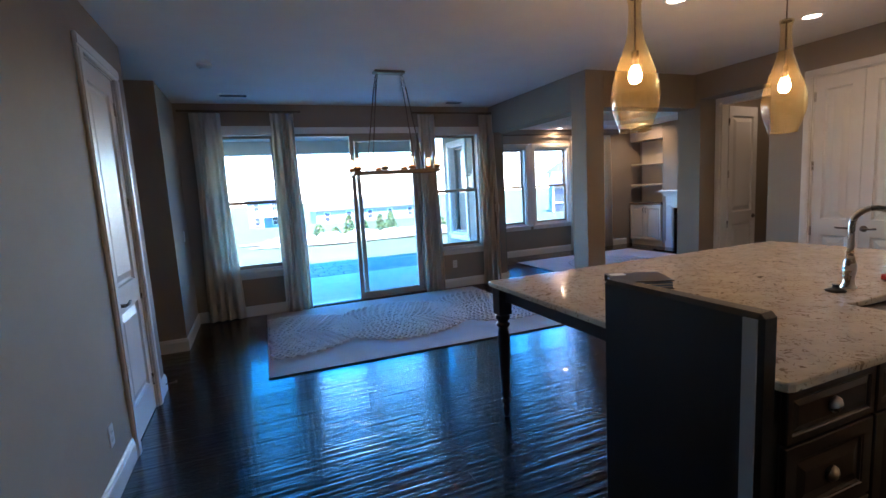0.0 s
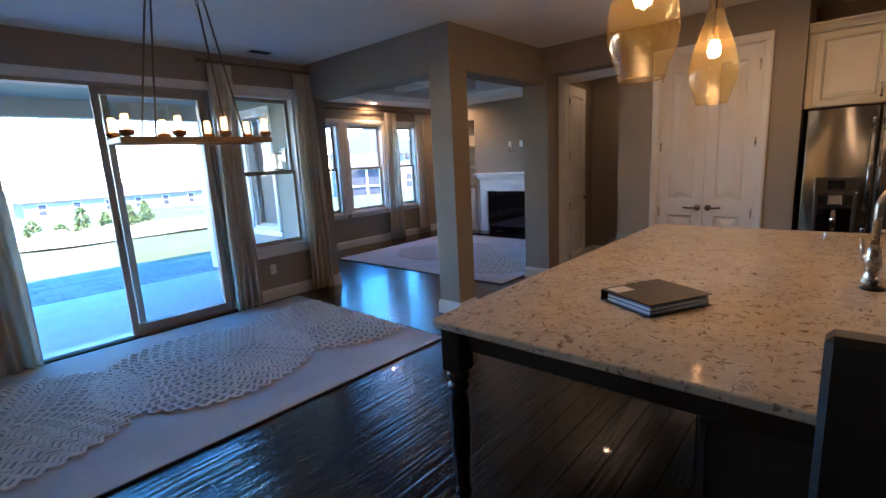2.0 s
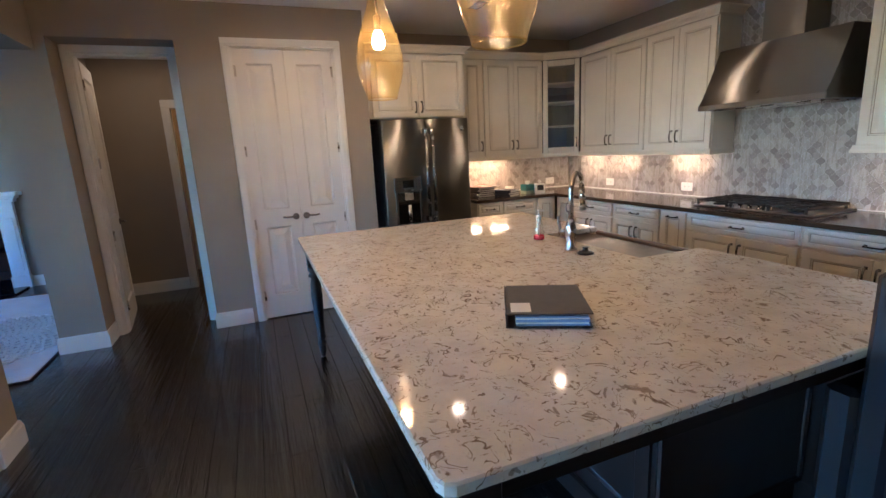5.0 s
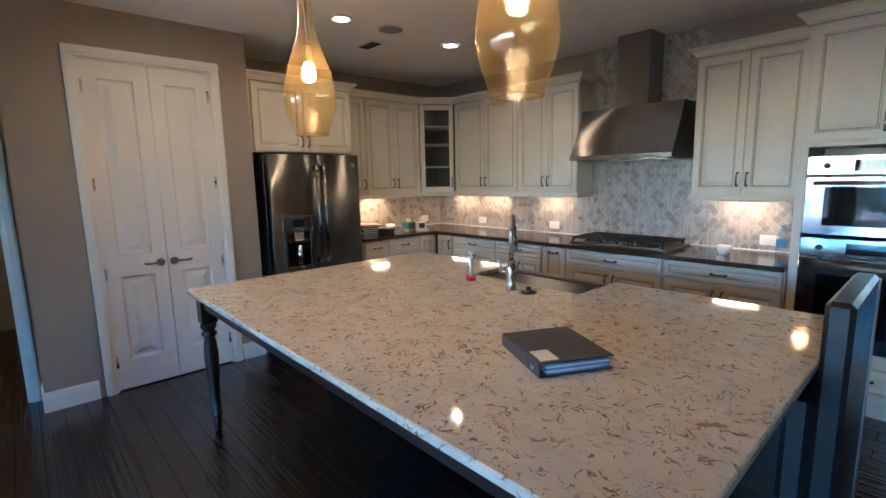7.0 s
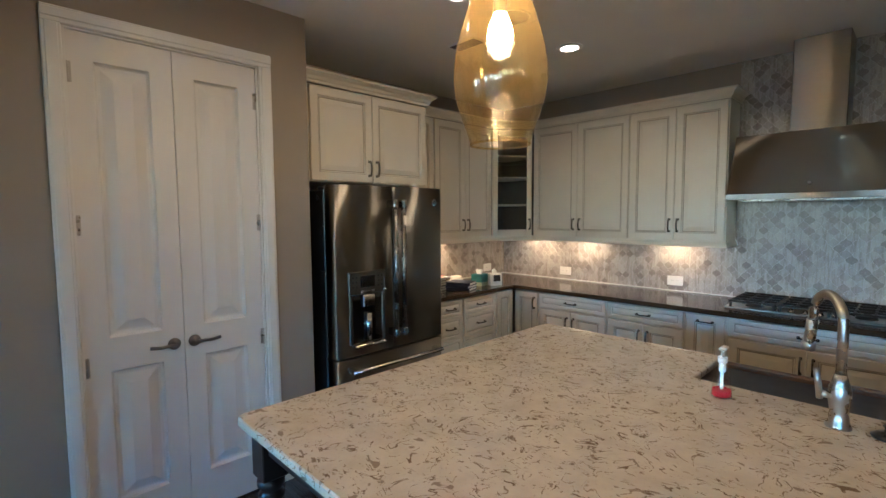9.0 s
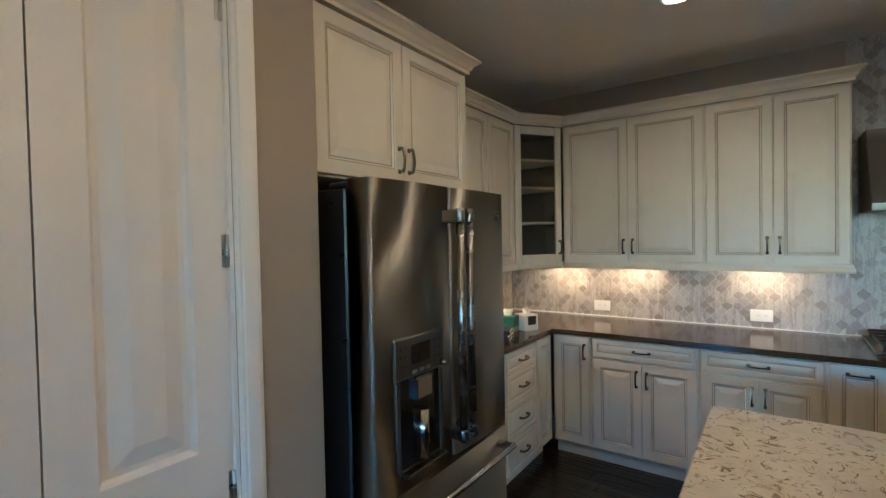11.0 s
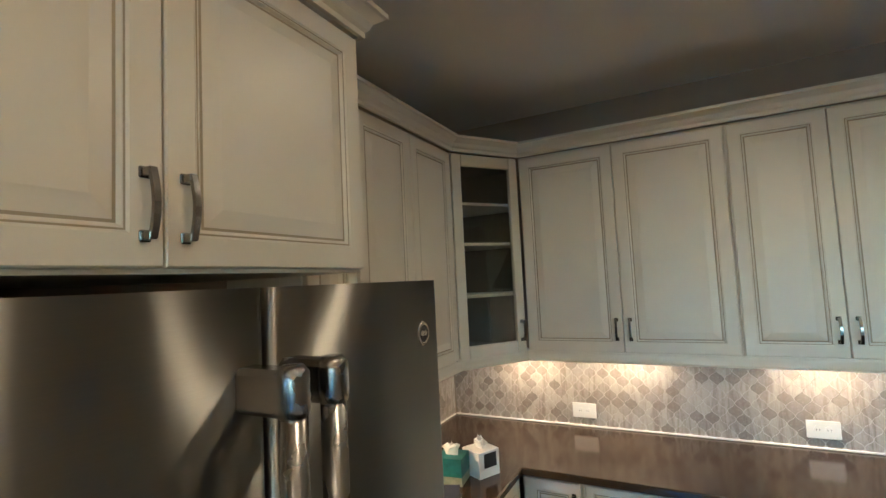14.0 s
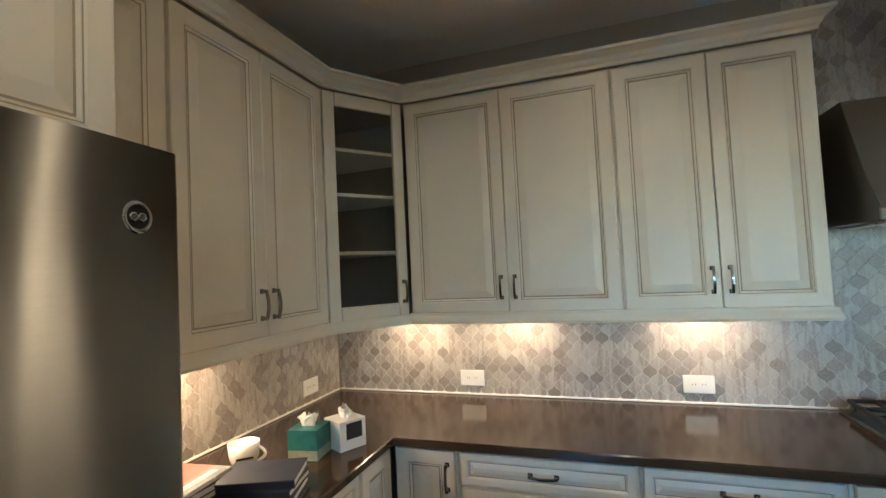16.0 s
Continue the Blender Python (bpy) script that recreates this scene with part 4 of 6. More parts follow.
run2 = [(2.957, YS + 0.005), (2.957, CY), (2.22, CY)]
thing("crown_moulding", Geo().sweep(CROWN, run2), "cabinet", "cream crown moulding over the short wall cabinet", "moulding")
thing("light_rail", Geo().sweep(RAIL, run2), "cabinet", "cream light rail below the short wall cabinet", "moulding")
thing("crown_moulding", Geo().sweep([(o, u - 0.02) for o, u in CROWN], [(5.66, 2.235), (5.66, 1.203), (5.97, 1.203)]), "cabinet", "cream crown moulding over the refrigerator cabinet", "moulding")

# oven tower
ot = empty("oven_tower", pose(2.190, 0.02, 0, 0, 0, 180), "tall cream cabinet holding two wall ovens", "cabinet")
g = Geo().box(0, 0.86, 0, 0.61, 0.10, 0.42, 0.001).box(0, 0.05, 0, 0.61, 0.42, 1.70, 0.001).box(0.81, 0.86, 0, 0.61, 0.42, 1.70, 0.001).box(0, 0.86, 0, 0.61, 1.70, 2.44, 0.001).box(0.05, 0.81, 0.54, 0.61, 0.42, 1.70, 0).box(0.02, 0.84, 0.06, 0.6, 0, 0.10, 0)
part("body", g, "cabinet", ot)
front(ot, "door", 0.02, 0.43, 1.73, 2.43, "r")
front(ot, "door", 0.43, 0.84, 1.73, 2.43, "l")
front(ot, "drawer", 0.02, 0.84, 0.12, 0.40, "c")
part("crown", Geo().sweep(CROWN, [(0, 0.61), (0, -0.02), (0.86, -0.02), (0.86, 0.61)]), "cabinet", ot)


def oven(z0, z1, label, window):
    e = empty("wall_oven", pose(2.190 - 0.055, 0.02, z0, 0, 0, 180), label, "oven", "wall ovens")
    w, h = 0.75, z1 - z0
    part("body", Geo().box(0.002, w - 0.002, 0.0, 0.50, 0.0, h, 0.002), "black", e)
    part("control_panel", Geo().box(0, w, -0.022, -0.001, h - 0.115, h, 0.004), "chrome", e)
    part("display", Geo().box(0.23, 0.52, -0.025, -0.021, h - 0.095, h - 0.025, 0.002), "blackglass", e)
    d = part("oven_door", Geo().box(0, w, -0.035, -0.001, 0.0, h - 0.125, 0.006), "chrome", e)
    part("window", Geo().box(0.10, w - 0.10, -0.039, -0.034, window[0], window[1], 0.012), "blackglass", d)
    part("handle", Geo().tube([(0.05, -0.075, h - 0.165), (w - 0.05, -0.075, h - 0.165)], 0.012, 12).tube([(0.08, -0.03, h - 0.165), (0.08, -0.075, h - 0.165)], 0.009).tube([(w - 0.08, -0.03, h - 0.165), (w - 0.08, -0.075, h - 0.165)], 0.009), "steel_h", d)
    part("knob", Geo().lathe([(0.019, 0.0), (0.019, 0.012), (0.015, 0.022)], 18, m=pose(0.10, -0.022, h - 0.06, 90, 0, 0)), "black", e)
    return e


oven(1.15, 1.64, "polished steel upper wall oven with dark window", (0.06, 0.30))
oven(0.43, 1.13, "polished steel lower wall oven with dark window", (0.10, 0.47))


# ---------- refrigerator ----------
fr = empty("refrigerator", pose(5.415, 2.184, 0, 0, 0, -90), "stainless french-door refrigerator with black sides", "refrigerator")
FW = 0.89
part("body", Geo().box(0.004, FW - 0.004, 0.115, 0.85, 0.02, 1.755, 0.006).box(0.02, FW - 0.02, 0.13, 0.84, 0.0, 0.02, 0), "black", fr)


def bowed_slab(x0, x1, z0, z1, t, bow=0.012, r=0.014):
    """A door slab whose front is gently bowed, with rounded sides."""
    out = [(x0, t), (x0, r)]
    for i in range(5):
        a = math.pi / 2 * i / 4
        out.append((x0 + r - r * math.cos(a), r - r * math.sin(a)))
    n = 10
    for i in range(1, n):
        u = i / n
        out.append((x0 + r + (x1 - x0 - 2 * r) * u, -bow * math.sin(math.pi * u)))
    for i in range(5):
        a = math.pi / 2 * i / 4
        out.append((x1 - r + r * math.sin(a), r - r * math.cos(a)))
    out += [(x1, t)]
    seen, o2 = set(), []
    for p in out:
        k = (round(p[0], 5), round(p[1], 5))
        if k not in seen:
            seen.add(k)
            o2.append(p)
    n = len(o2)
    gg = Geo()
    vs = [(x, y, z) for z in (z0, z1) for x, y in o2]
    gg.add(vs, [(i, (i + 1) % n, n + (i + 1) % n, n + i) for i in range(n)], True)
    gg.add([], [])
    gg.f += [tuple(range(n - 1, -1, -1)), tuple(range(n, 2 * n))]
    gg.s += [False, False]
    return gg


ld = part("left_door", bowed_slab(0.0, FW / 2 - 0.003, 0.715, 1.782, 0.10), "steel", fr)
rd = part("right_door", bowed_slab(FW / 2 + 0.003, FW, 0.715, 1.782, 0.10), "steel", fr)
fd = part("freezer_drawer", bowed_slab(0.0, FW, 0.09, 0.70, 0.10), "steel", fr)
part("grille", Geo().box(0.03, FW - 0.03, 0.06, 0.12, 0.02, 0.085, 0.003), "black", fr)
for x, d in ((FW / 2 - 0.033, ld), (FW / 2 + 0.033, rd)):
    g = Geo().tube([(x, -0.072, 0.84), (x, -0.072, 1.66)], 0.0160, 20)
    for z0, z1 in ((0.80, 0.855), (1.635, 1.695)):
        g.lathe([(0.012, z0), (0.0185, z0 + 0.007), (0.0195, z0 + 0.014), (0.0195, z1 - 0.014), (0.0185, z1 - 0.007), (0.012, z1)], 20, m=pose(x, -0.072, 0))
        g.box(x - 0.0185, x + 0.0185, -0.074, 0.006, z0 + 0.004, z1 - 0.004, 0.007)
    part("bar_handle", g, "handle_steel", d)
g = Geo().tube([(0.07, -0.075, 0.635), (FW - 0.07, -0.075, 0.635)], 0.0135, 16)
for x in (0.09, FW - 0.09):
    g.box(x - 0.018, x + 0.018, -0.075, 0.0, 0.622, 0.648, 0.005)
part("bar_handle", g, "chrome", fd)
part("dispenser_frame", Geo().box(0.09, 0.115, -0.016, 0.01, 0.79, 1.10, 0.004).box(0.335, 0.36, -0.016, 0.01, 0.79, 1.10, 0.004).box(0.115, 0.335, -0.016, 0.01, 0.765, 0.795, 0.004), "dispenser", ld)
part("dispenser_panel", Geo().box(0.085, 0.365, -0.018, 0.01, 1.10, 1.245, 0.006), "dispenser", ld, "dark steel control panel")
for x in (0.185, 0.225, 0.265):
    part("button", Geo().box(x - 0.014, x + 0.014, -0.0225, -0.0175, 1.112, 1.126, 0.002), "handle_steel", ld, "small steel button")
for x in (0.115, 0.140, 0.308, 0.333):
    for z in (1.150, 1.180, 1.210):
        part("icon", Geo().lathe([(0.0055, 0.0), (0.0055, 0.001)], 10, m=pose(x, -0.0182, z, 90, 0, 0)), "slot", ld)
part("knob", Geo().lathe([(0.013, 0.0), (0.013, 0.010), (0.010, 0.020), (0.006, 0.022)], 16, m=pose(0.350, -0.018, 1.118, 90, 0, 0)), "chrome", ld, "small chrome knob")
part("display", Geo().box(0.17, 0.28, -0.021, -0.016, 1.145, 1.215, 0.002), "blackglass", ld)
part("dispenser_well", Geo().box(0.115, 0.335, -0.0125, 0.008, 0.795, 1.10, 0.0), "blackglass", ld)
part("dispenser_chute", Geo().box(0.18, 0.27, -0.035, -0.010, 1.02, 1.10, 0.006).lathe([(0.022, 0.0), (0.022, 0.17)], 16, m=pose(0.225, -0.022, 0.81)), "chrome", ld)
part("dispenser_tray", Geo().box(0.11, 0.34, -0.05, -0.01, 0.775, 0.79, 0.004), "handle_steel", ld)
part("badge", Geo().lathe([(0.024, 0.0), (0.024, 0.003), (0.020, 0.006), (0.0165, 0.006)], 24, close=False, m=pose(FW - 0.075, -0.002, 1.68, 90, 0, 0)), "chrome", rd)
part("badge_face", Geo().lathe([(0.0165, 0.0), (0.0165, 0.0045)], 24, m=pose(FW - 0.075, -0.002, 1.68, 90, 0, 0)), "black", rd)
for k in (-1, 1):
    part("badge_mark", Geo().lathe([(0.0042, 0.0040), (0.0062, 0.0040), (0.0062, 0.0062), (0.0042, 0.0062)], 16, m=pose(FW - 0.075 + 0.006 * k, -0.002, 1.68, 90, 0, 0)), "chrome", rd, "raised chrome ring of the badge")
for x in (0.05, FW - 0.05):
    part("hinge_cover", Geo().box(x - 0.04, x + 0.04, 0.105, 0.20, 1.756, 1.778, 0.006), "black", fr)


# ---------- hood and cooktop ----------
hd2 = empty("range_hood", pose(3.945, YS + 0.012, 0, 0, 0, 180), "stainless wall hood with square chimney", "range hood")
HW = 0.915
x0, x1 = 0.0, HW
NB = 8
brow = [(-0.495 + 0.205 * (k / NB) ** 0.85, 1.725 + 0.420 * k / NB) for k in range(NB + 1)]
side = [(-0.495, 1.685)] + brow + [(0.0, 2.145), (0.0, 1.685)]
g = Geo()
ns = len(side)
vs = [(x, y, z) for x in (x0, x1) for y, z in side]
g.add(vs, [tuple(range(ns)), tuple(range(2 * ns - 1, ns - 1, -1)), (0, ns, ns + 1, 1)] + [(k, ns + k, ns + (k + 1) % ns, (k + 1) % ns) for k in range(NB + 1, ns)])
g.add([(x, y, z) for x in (x0, x1) for y, z in brow], [(k, NB + 1 + k, NB + 2 + k, k + 1) for k in range(NB)], True)
part("canopy", g, "steel_h", hd2)
# thin plates added over the sides; their dark tone stands for mirrored shade
for xs0, xs1 in ((x0 - 0.003, x0 - 0.0002), (x1 + 0.0002, x1 + 0.003)):
    g = Geo().add([(x, y, z) for x in (xs0, xs1) for y, z in side], [tuple(range(ns)), tuple(range(2 * ns - 1, ns - 1, -1))] + [(k, (k + 1) % ns, ns + (k + 1) % ns, ns + k) for k in range(ns)])
    part("side_reflection_plate", g, "dispenser", hd2, "thin dark plate standing for the hood side's reflection")
part("lip", Geo().box(-0.006, HW + 0.006, -0.503, -0.490, 1.683, 1.725, 0.003), "steel_h", hd2)
part("chimney", Geo().box(HW / 2 - 0.15, HW / 2 + 0.15, -0.265, 0.0, 2.145, CEIL - 0.002, 0.004), "steel_h", hd2)
part("switch", Geo().lathe([(0.010, 0.0), (0.010, 0.012)], 14, m=pose(HW / 2, -0.468, 1.78, 64, 0, 0)), "chrome", hd2)
part("filter", Geo().box(0.06, HW - 0.06, -0.44, -0.05, 1.675, 1.684, 0.002), "nickel", hd2)

ck = empty("gas_cooktop", pose(3.935, -0.565, 0.921, 0, 0, 180), "stainless gas cooktop with black cast-iron grates", "cooktop")
CW, CD = 0.92, 0.485
part("tray", Geo().box(0, CW, -CD, 0, 0.0, 0.014, 0.005), "steel_h", ck)
for i in range(3):
    gx0, gx1 = 0.025 + i * 0.288, 0.025 + i * 0.288 + 0.280
    g = Geo()
    for y in (-0.475, -0.36, -0.25, -0.14, -0.03):
        g.box(gx0, gx1, y - 0.007, y + 0.007, 0.045, 0.060, 0.003)
    for x in (gx0, gx0 + 0.09, gx0 + 0.185, gx1 - 0.012):
        g.box(x, x + 0.013, -0.482, -0.023, 0.040, 0.0575, 0.003)
    for x in (gx0 + 0.006, gx1 - 0.02):
        for y in (-0.475, -0.04):
            g.box(x, x + 0.016, y - 0.008, y + 0.008, 0.014, 0.046, 0.002)
    part("grate", g, "iron", ck)
for x, y in ((0.16, -0.37), (0.16, -0.13), (0.455, -0.25), (0.75, -0.37), (0.75, -0.13)):
    part("burner", Geo().lathe([(0.055, 0.014), (0.05, 0.026), (0.034, 0.030), (0.034, 0.038), (0.03, 0.040)], 24, x, y), "iron", ck)
for i in range(5):
    part("knob", Geo().lathe([(0.021, 0.014), (0.021, 0.020), (0.016, 0.024), (0.015, 0.045), (0.012, 0.048)], 18, CW / 2 - 0.15 + i * 0.075, -CD + 0.035), "chrome", ck)


# ---------- island ----------
isl = empty("kitchen_island", pose(0, 0, 0), "espresso island base with drawers and turned legs", "kitchen island")
IX0, IX1, IY0, IY1 = 1.738, 4.572, 1.21, 3.090
part("body", Geo().box(2.10, 4.50, 1.26, 2.20, 0.10, 0.886, 0.002).box(2.12, 4.48, 1.31, 2.17, 0, 0.10, 0).box(1.78, 2.099, 1.26, 1.42, 0.10, 0.886, 0.002).box(1.80, 2.24, 1.31, 1.41, 0, 0.1, 0), "espresso", isl)
for x0, x1 in ((2.12, 2.90), (2.92, 3.69), (3.71, 4.48)):
    part("back_panel", Geo().loops(x1 - x0, 0.74, [(0, 0.012), (0, 0), (0.06, 0), (0.066, 0.006), (0.072, 0.009)]), "espresso", isl, m=pose(x1, 2.212, 0.125, 0, 0, 180))
part("end_panel", Geo().loops(0.90, 0.74, [(0, 0.012), (0, 0), (0.06, 0), (0.066, 0.006), (0.072, 0.009)]), "espresso", isl, m=pose(4.512, 1.28, 0.125, 0, 0, 90))
# nearly the gloss of the espresso body, in a lighter brown
part("seating_end_panel", Geo().loops(0.765, 0.76, [(0, 0.014), (0, 0), (0.022, 0), (0.026, 0.006), (0.030, 0.007)]), "lighter_wood", isl, "end panel in a lighter brown than the island body", m=pose(2.086, 2.195, 0.115, 0, 0, -90))
part("base_moulding", Geo().box(2.10, 4.512, 2.201, 2.222, 0.0, 0.10, 0.004), "espresso", isl)
part("apron_rail", Geo().box(1.80, 4.50, 3.005, 3.03, 0.80, 0.888, 0.002).box(1.80, 1.825, 1.43, 3.0, 0.80, 0.888, 0.002).box(4.47, 4.495, 2.21, 3.0, 0.80, 0.888, 0.002), "espresso", isl)
for x0, x1, z0, z1, kind in ((1.785, 2.245, 0.70, 0.875, "drawer"), (1.785, 2.245, 0.41, 0.69, "drawer"), (1.785, 2.245, 0.115, 0.40, "drawer"), (2.26, 2.82, 0.70, 0.875, "drawer"), (2.26, 2.82, 0.115, 0.69, "door"),
                             (2.825, 3.59, 0.115, 0.62, "door"), (3.61, 4.49, 0.70, 0.875, "drawer"), (3.61, 4.49, 0.115, 0.69, "door")):
    w, h = x1 - x0, z1 - z0
    f = part(kind, Geo().loops(w, h, DRAWER_STEPS if h < 0.2 else DOOR_STEPS), "espresso", isl, m=pose(x0, 1.24, z0))
    g = Geo().lathe([(0.028, 0), (0.026, 0.012), (0.016, 0.02), (0.004, 0.024)], 14, m=pose(w / 2, 0, h / 2, 90, 0, 0)) if kind == "drawer" else Geo().tube([(0.05, -0.025, h - 0.2), (0.05, -0.025, h - 0.1)], 0.006)
    part("cup_pull", g, "nickel", f)
LEG = [(0.014, 0.0), (0.020, 0.02), (0.026, 0.06), (0.024, 0.085), (0.020, 0.09), (0.032, 0.105), (0.033, 0.12), (0.024, 0.13), (0.024, 0.14), (0.034, 0.155), (0.034, 0.165), (0.026, 0.18),
       (0.030, 0.26), (0.038, 0.40), (0.041, 0.50), (0.037, 0.58), (0.030, 0.62), (0.044, 0.632), (0.044, 0.648), (0.034, 0.655), (0.034, 0.665), (0.046, 0.68), (0.046, 0.70), (0.035, 0.71)]
for x, y in ((1.80, 3.005), (4.495, 3.005)):
    part("turned_leg", Geo().lathe(LEG, 20, x, y).box(x - 0.045, x + 0.045, y - 0.045, y + 0.045, 0.71, 0.888, 0.004), "espresso", isl)
SX0, SX1, SY1 = 2.80, 3.60, 1.61
flat_top = Geo()
flat_slab(flat_top, [(IX0 + 0.03, IY0), (SX0, IY0), (SX0, SY1), (SX1, SY1), (SX1, IY0), (IX1 - 0.03, IY0), (IX1 - 0.009, IY0 + 0.009), (IX1, IY0 + 0.03), (IX1, IY1 - 0.03), (IX1 - 0.009, IY1 - 0.009), (IX1 - 0.03, IY1),
                     (IX0 + 0.03, IY1), (IX0 + 0.009, IY1 - 0.009), (IX0, IY1 - 0.03), (IX0, IY0 + 0.03), (IX0 + 0.009, IY0 + 0.009)], 0.889, 0.921, 0.005)
thing("island_top", flat_top, "quartz", "cream quartz island top with brown flecks", "worktop")
snk = Geo()
x0, x1, y0, y1, zt, zb, th = SX0 + 0.004, SX1 - 0.004, IY0 - 0.015, SY1 - 0.004, 0.900, 0.68, 0.02
snk.box(x0, x1, y0, y0 + 0.03, zb - 0.02, zt, 0.008).box(x0, x1, y1 - th, y1, zb, zt - 0.02, 0.003).box(x0, x0 + th, y0 + 0.03, y1 - th, zb, zt - 0.02, 0.003).box(x1 - th, x1, y0 + 0.03, y1 - th, zb, zt - 0.02, 0.003).box(x0, x1, y0 + 0.03, y1, zb - 0.02, zb, 0.002)
thing("farmhouse_sink", snk, "copper", "brown composite apron-front sink set in the island", "sink")

fc = empty("faucet", pose(3.13, 1.775, 0.921, 0, 0, 33), "brushed nickel pull-down faucet with side lever", "faucet")
part("body", Geo().lathe([(0.034, 0), (0.034, 0.008), (0.027, 0.02), (0.024, 0.05), (0.029, 0.085), (0.029, 0.125), (0.021, 0.15), (0.016, 0.17)], 24), "nickel", fc)
arc = [(0, 0, 0.16), (0, 0, 0.28)] + [(0, -0.085 + 0.085 * math.cos(a), 0.322 + 0.085 * math.sin(a)) for a in [math.pi * i / 12 for i in range(0, 12)]] + [(0, -0.172, 0.30)]
part("spout", Geo().tube(arc, 0.0145, 14), "nickel", fc)
part("spray_head", Geo().tube([(0, -0.172, 0.305), (0, -0.178, 0.27), (0, -0.188, 0.215)], 0.017, 14).tube([(0, -0.186, 0.225), (0, -0.192, 0.195)], 0.021, 14), "nickel", fc)
part("lever", Geo().tube([(0.02, 0, 0.10), (0.055, 0, 0.105)], 0.011, 12).tube([(0.055, 0, 0.09), (0.062, 0.003, 0.14), (0.070, 0.005, 0.185)], 0.009, 12), "nickel", fc)
thing("sink_stopper", Geo().lathe([(0.042, 0), (0.045, 0.006), (0.030, 0.014), (0.014, 0.018), (0.013, 0.03), (0.018, 0.036)], 24), "black", "black rubber sink stopper on the quartz top", "stopper", m=pose(3.012, 1.77, 0.9215))
sp = empty("soap_bottle", pose(3.46, 1.76, 0.9215), "clear pump bottle with red soap and white pump", "soap bottle")
part("bottle", Geo().lathe([(0.030, 0), (0.034, 0.006), (0.031, 0.05), (0.020, 0.10), (0.014, 0.125), (0.014, 0.13)], 24), "clear", sp)
part("dip_tube", Geo().cyl(0, 0, 0.010, 0.130, 0.0055, 12).cyl(0, 0, 0.095, 0.130, 0.012, 16), "plastic", sp, "milky dip tube seen through the bottle")
part("soap", Geo().lathe([(0.028, 0.004), (0.0325, 0.008), (0.0305, 0.030)], 24), "soap", sp, "red liquid soap")
part("pump", Geo().cyl(0, 0, 0.128, 0.150, 0.016, 18).cyl(0, 0, 0.15, 0.175, 0.005, 10).box(-0.011, 0.011, -0.035, 0.012, 0.172, 0.184, 0.003), "plastic", sp)

bn = empty("ring_binder", pose(2.39, 2.44, 0.9215, 0, 0, 151.8), "dark grey ring binder with blue-edged pages lying closed", "binder")
part("front_cover", Geo().box(-0.157, 0.157, -0.131, 0.135, 0.044, 0.048, 0.002), "binder", bn)
part("back_cover", Geo().box(-0.157, 0.157, -0.131, 0.135, 0.0, 0.004, 0.002), "binder", bn)
part("spine", Geo().box(-0.157, 0.157, -0.137, -0.1315, 0.0, 0.048, 0.0015), "binder", bn)
for k in range(6):
    part("page_block", Geo().box(-0.15, 0.148 - 0.002 * (k % 3), -0.105, 0.126 - 0.003 * (k % 2), 0.0045 + 0.005 * k, 0.0092 + 0.005 * k, 0.0005), "bluepaper" if k % 3 != 1 else "paper", bn)
part("label", Geo().box(0.050, 0.138, -0.120, -0.055, 0.0481, 0.0486, 0), "paper", bn, "white paper label")
part("spine_ring", Geo().lathe([(0.011, 0.0), (0.011, 0.002), (0.006, 0.002)], 18, m=pose(0.11, -0.1372, 0.024, 90, 0, 0)), "nickel", bn)

st = empty("bar_stool", pose(1.70, 1.555, 0), "tall black leather bar stool with steel side strips", "bar stool")
part("backrest", Geo().box(-0.045, 0.035, -0.315, 0.335, 0.02, 1.135, 0.015), "leather", st)
part("seat", Geo().box(0.036, 0.125, -0.29, 0.325, 0.36, 0.79, 0.02), "leather", st)
part("side_strip", Geo().box(-0.052, -0.0455, -0.305, -0.262, 0.0, 1.12, 0.001), "strip_metal", st)
for y in (-0.17, 0.30):
    part("leg", Geo().box(0.07, 0.10, y - 0.015, y + 0.015, 0, 0.36, 0.002), "black", st)


# ---------- lamps ----------
def downlight(x, y, z=CEIL, watts=DOWNLIGHT_W):
    e = empty("downlight", pose(x, y, z), "round white recessed ceiling downlight, lit", "downlight", "ceiling downlights")
    part("trim_ring", Geo().lathe([(0.062, -0.002), (0.066, -0.010), (0.090, -0.006), (0.092, -0.001)], 28, close=False), "plastic", e)
    part("lens", Geo().lathe([(0.062, -0.004), (0.062, -0.001)], 28), "lens", e)
    lamp = new("downlight_lamp", bpy.data.lights.new("downlight_lamp", "AREA"))
    lamp.data.shape, lamp.data.size, lamp.data.energy, lamp.data.color, lamp.data.spread = "DISK", 0.075, watts, (1.0, 0.71, 0.40), radians(165)
    lamp.matrix_world = pose(x, y, z - 0.012)
    return e


for x, y in ((4.76, 0.66), (4.75, 1.81), (4.70, 2.91), (3.24, 2.93)):
    downlight(x, y)
for x, y in ((6.55, 8.78), (8.25, 8.18)):
    downlight(x, y, 2.68, 0.55)


# two unseen downlights, added to brighten the hall and the room past it
downlight(6.55, 4.25, CEIL, 0.10)
downlight(7.9, 3.6, CEIL, 0.35)


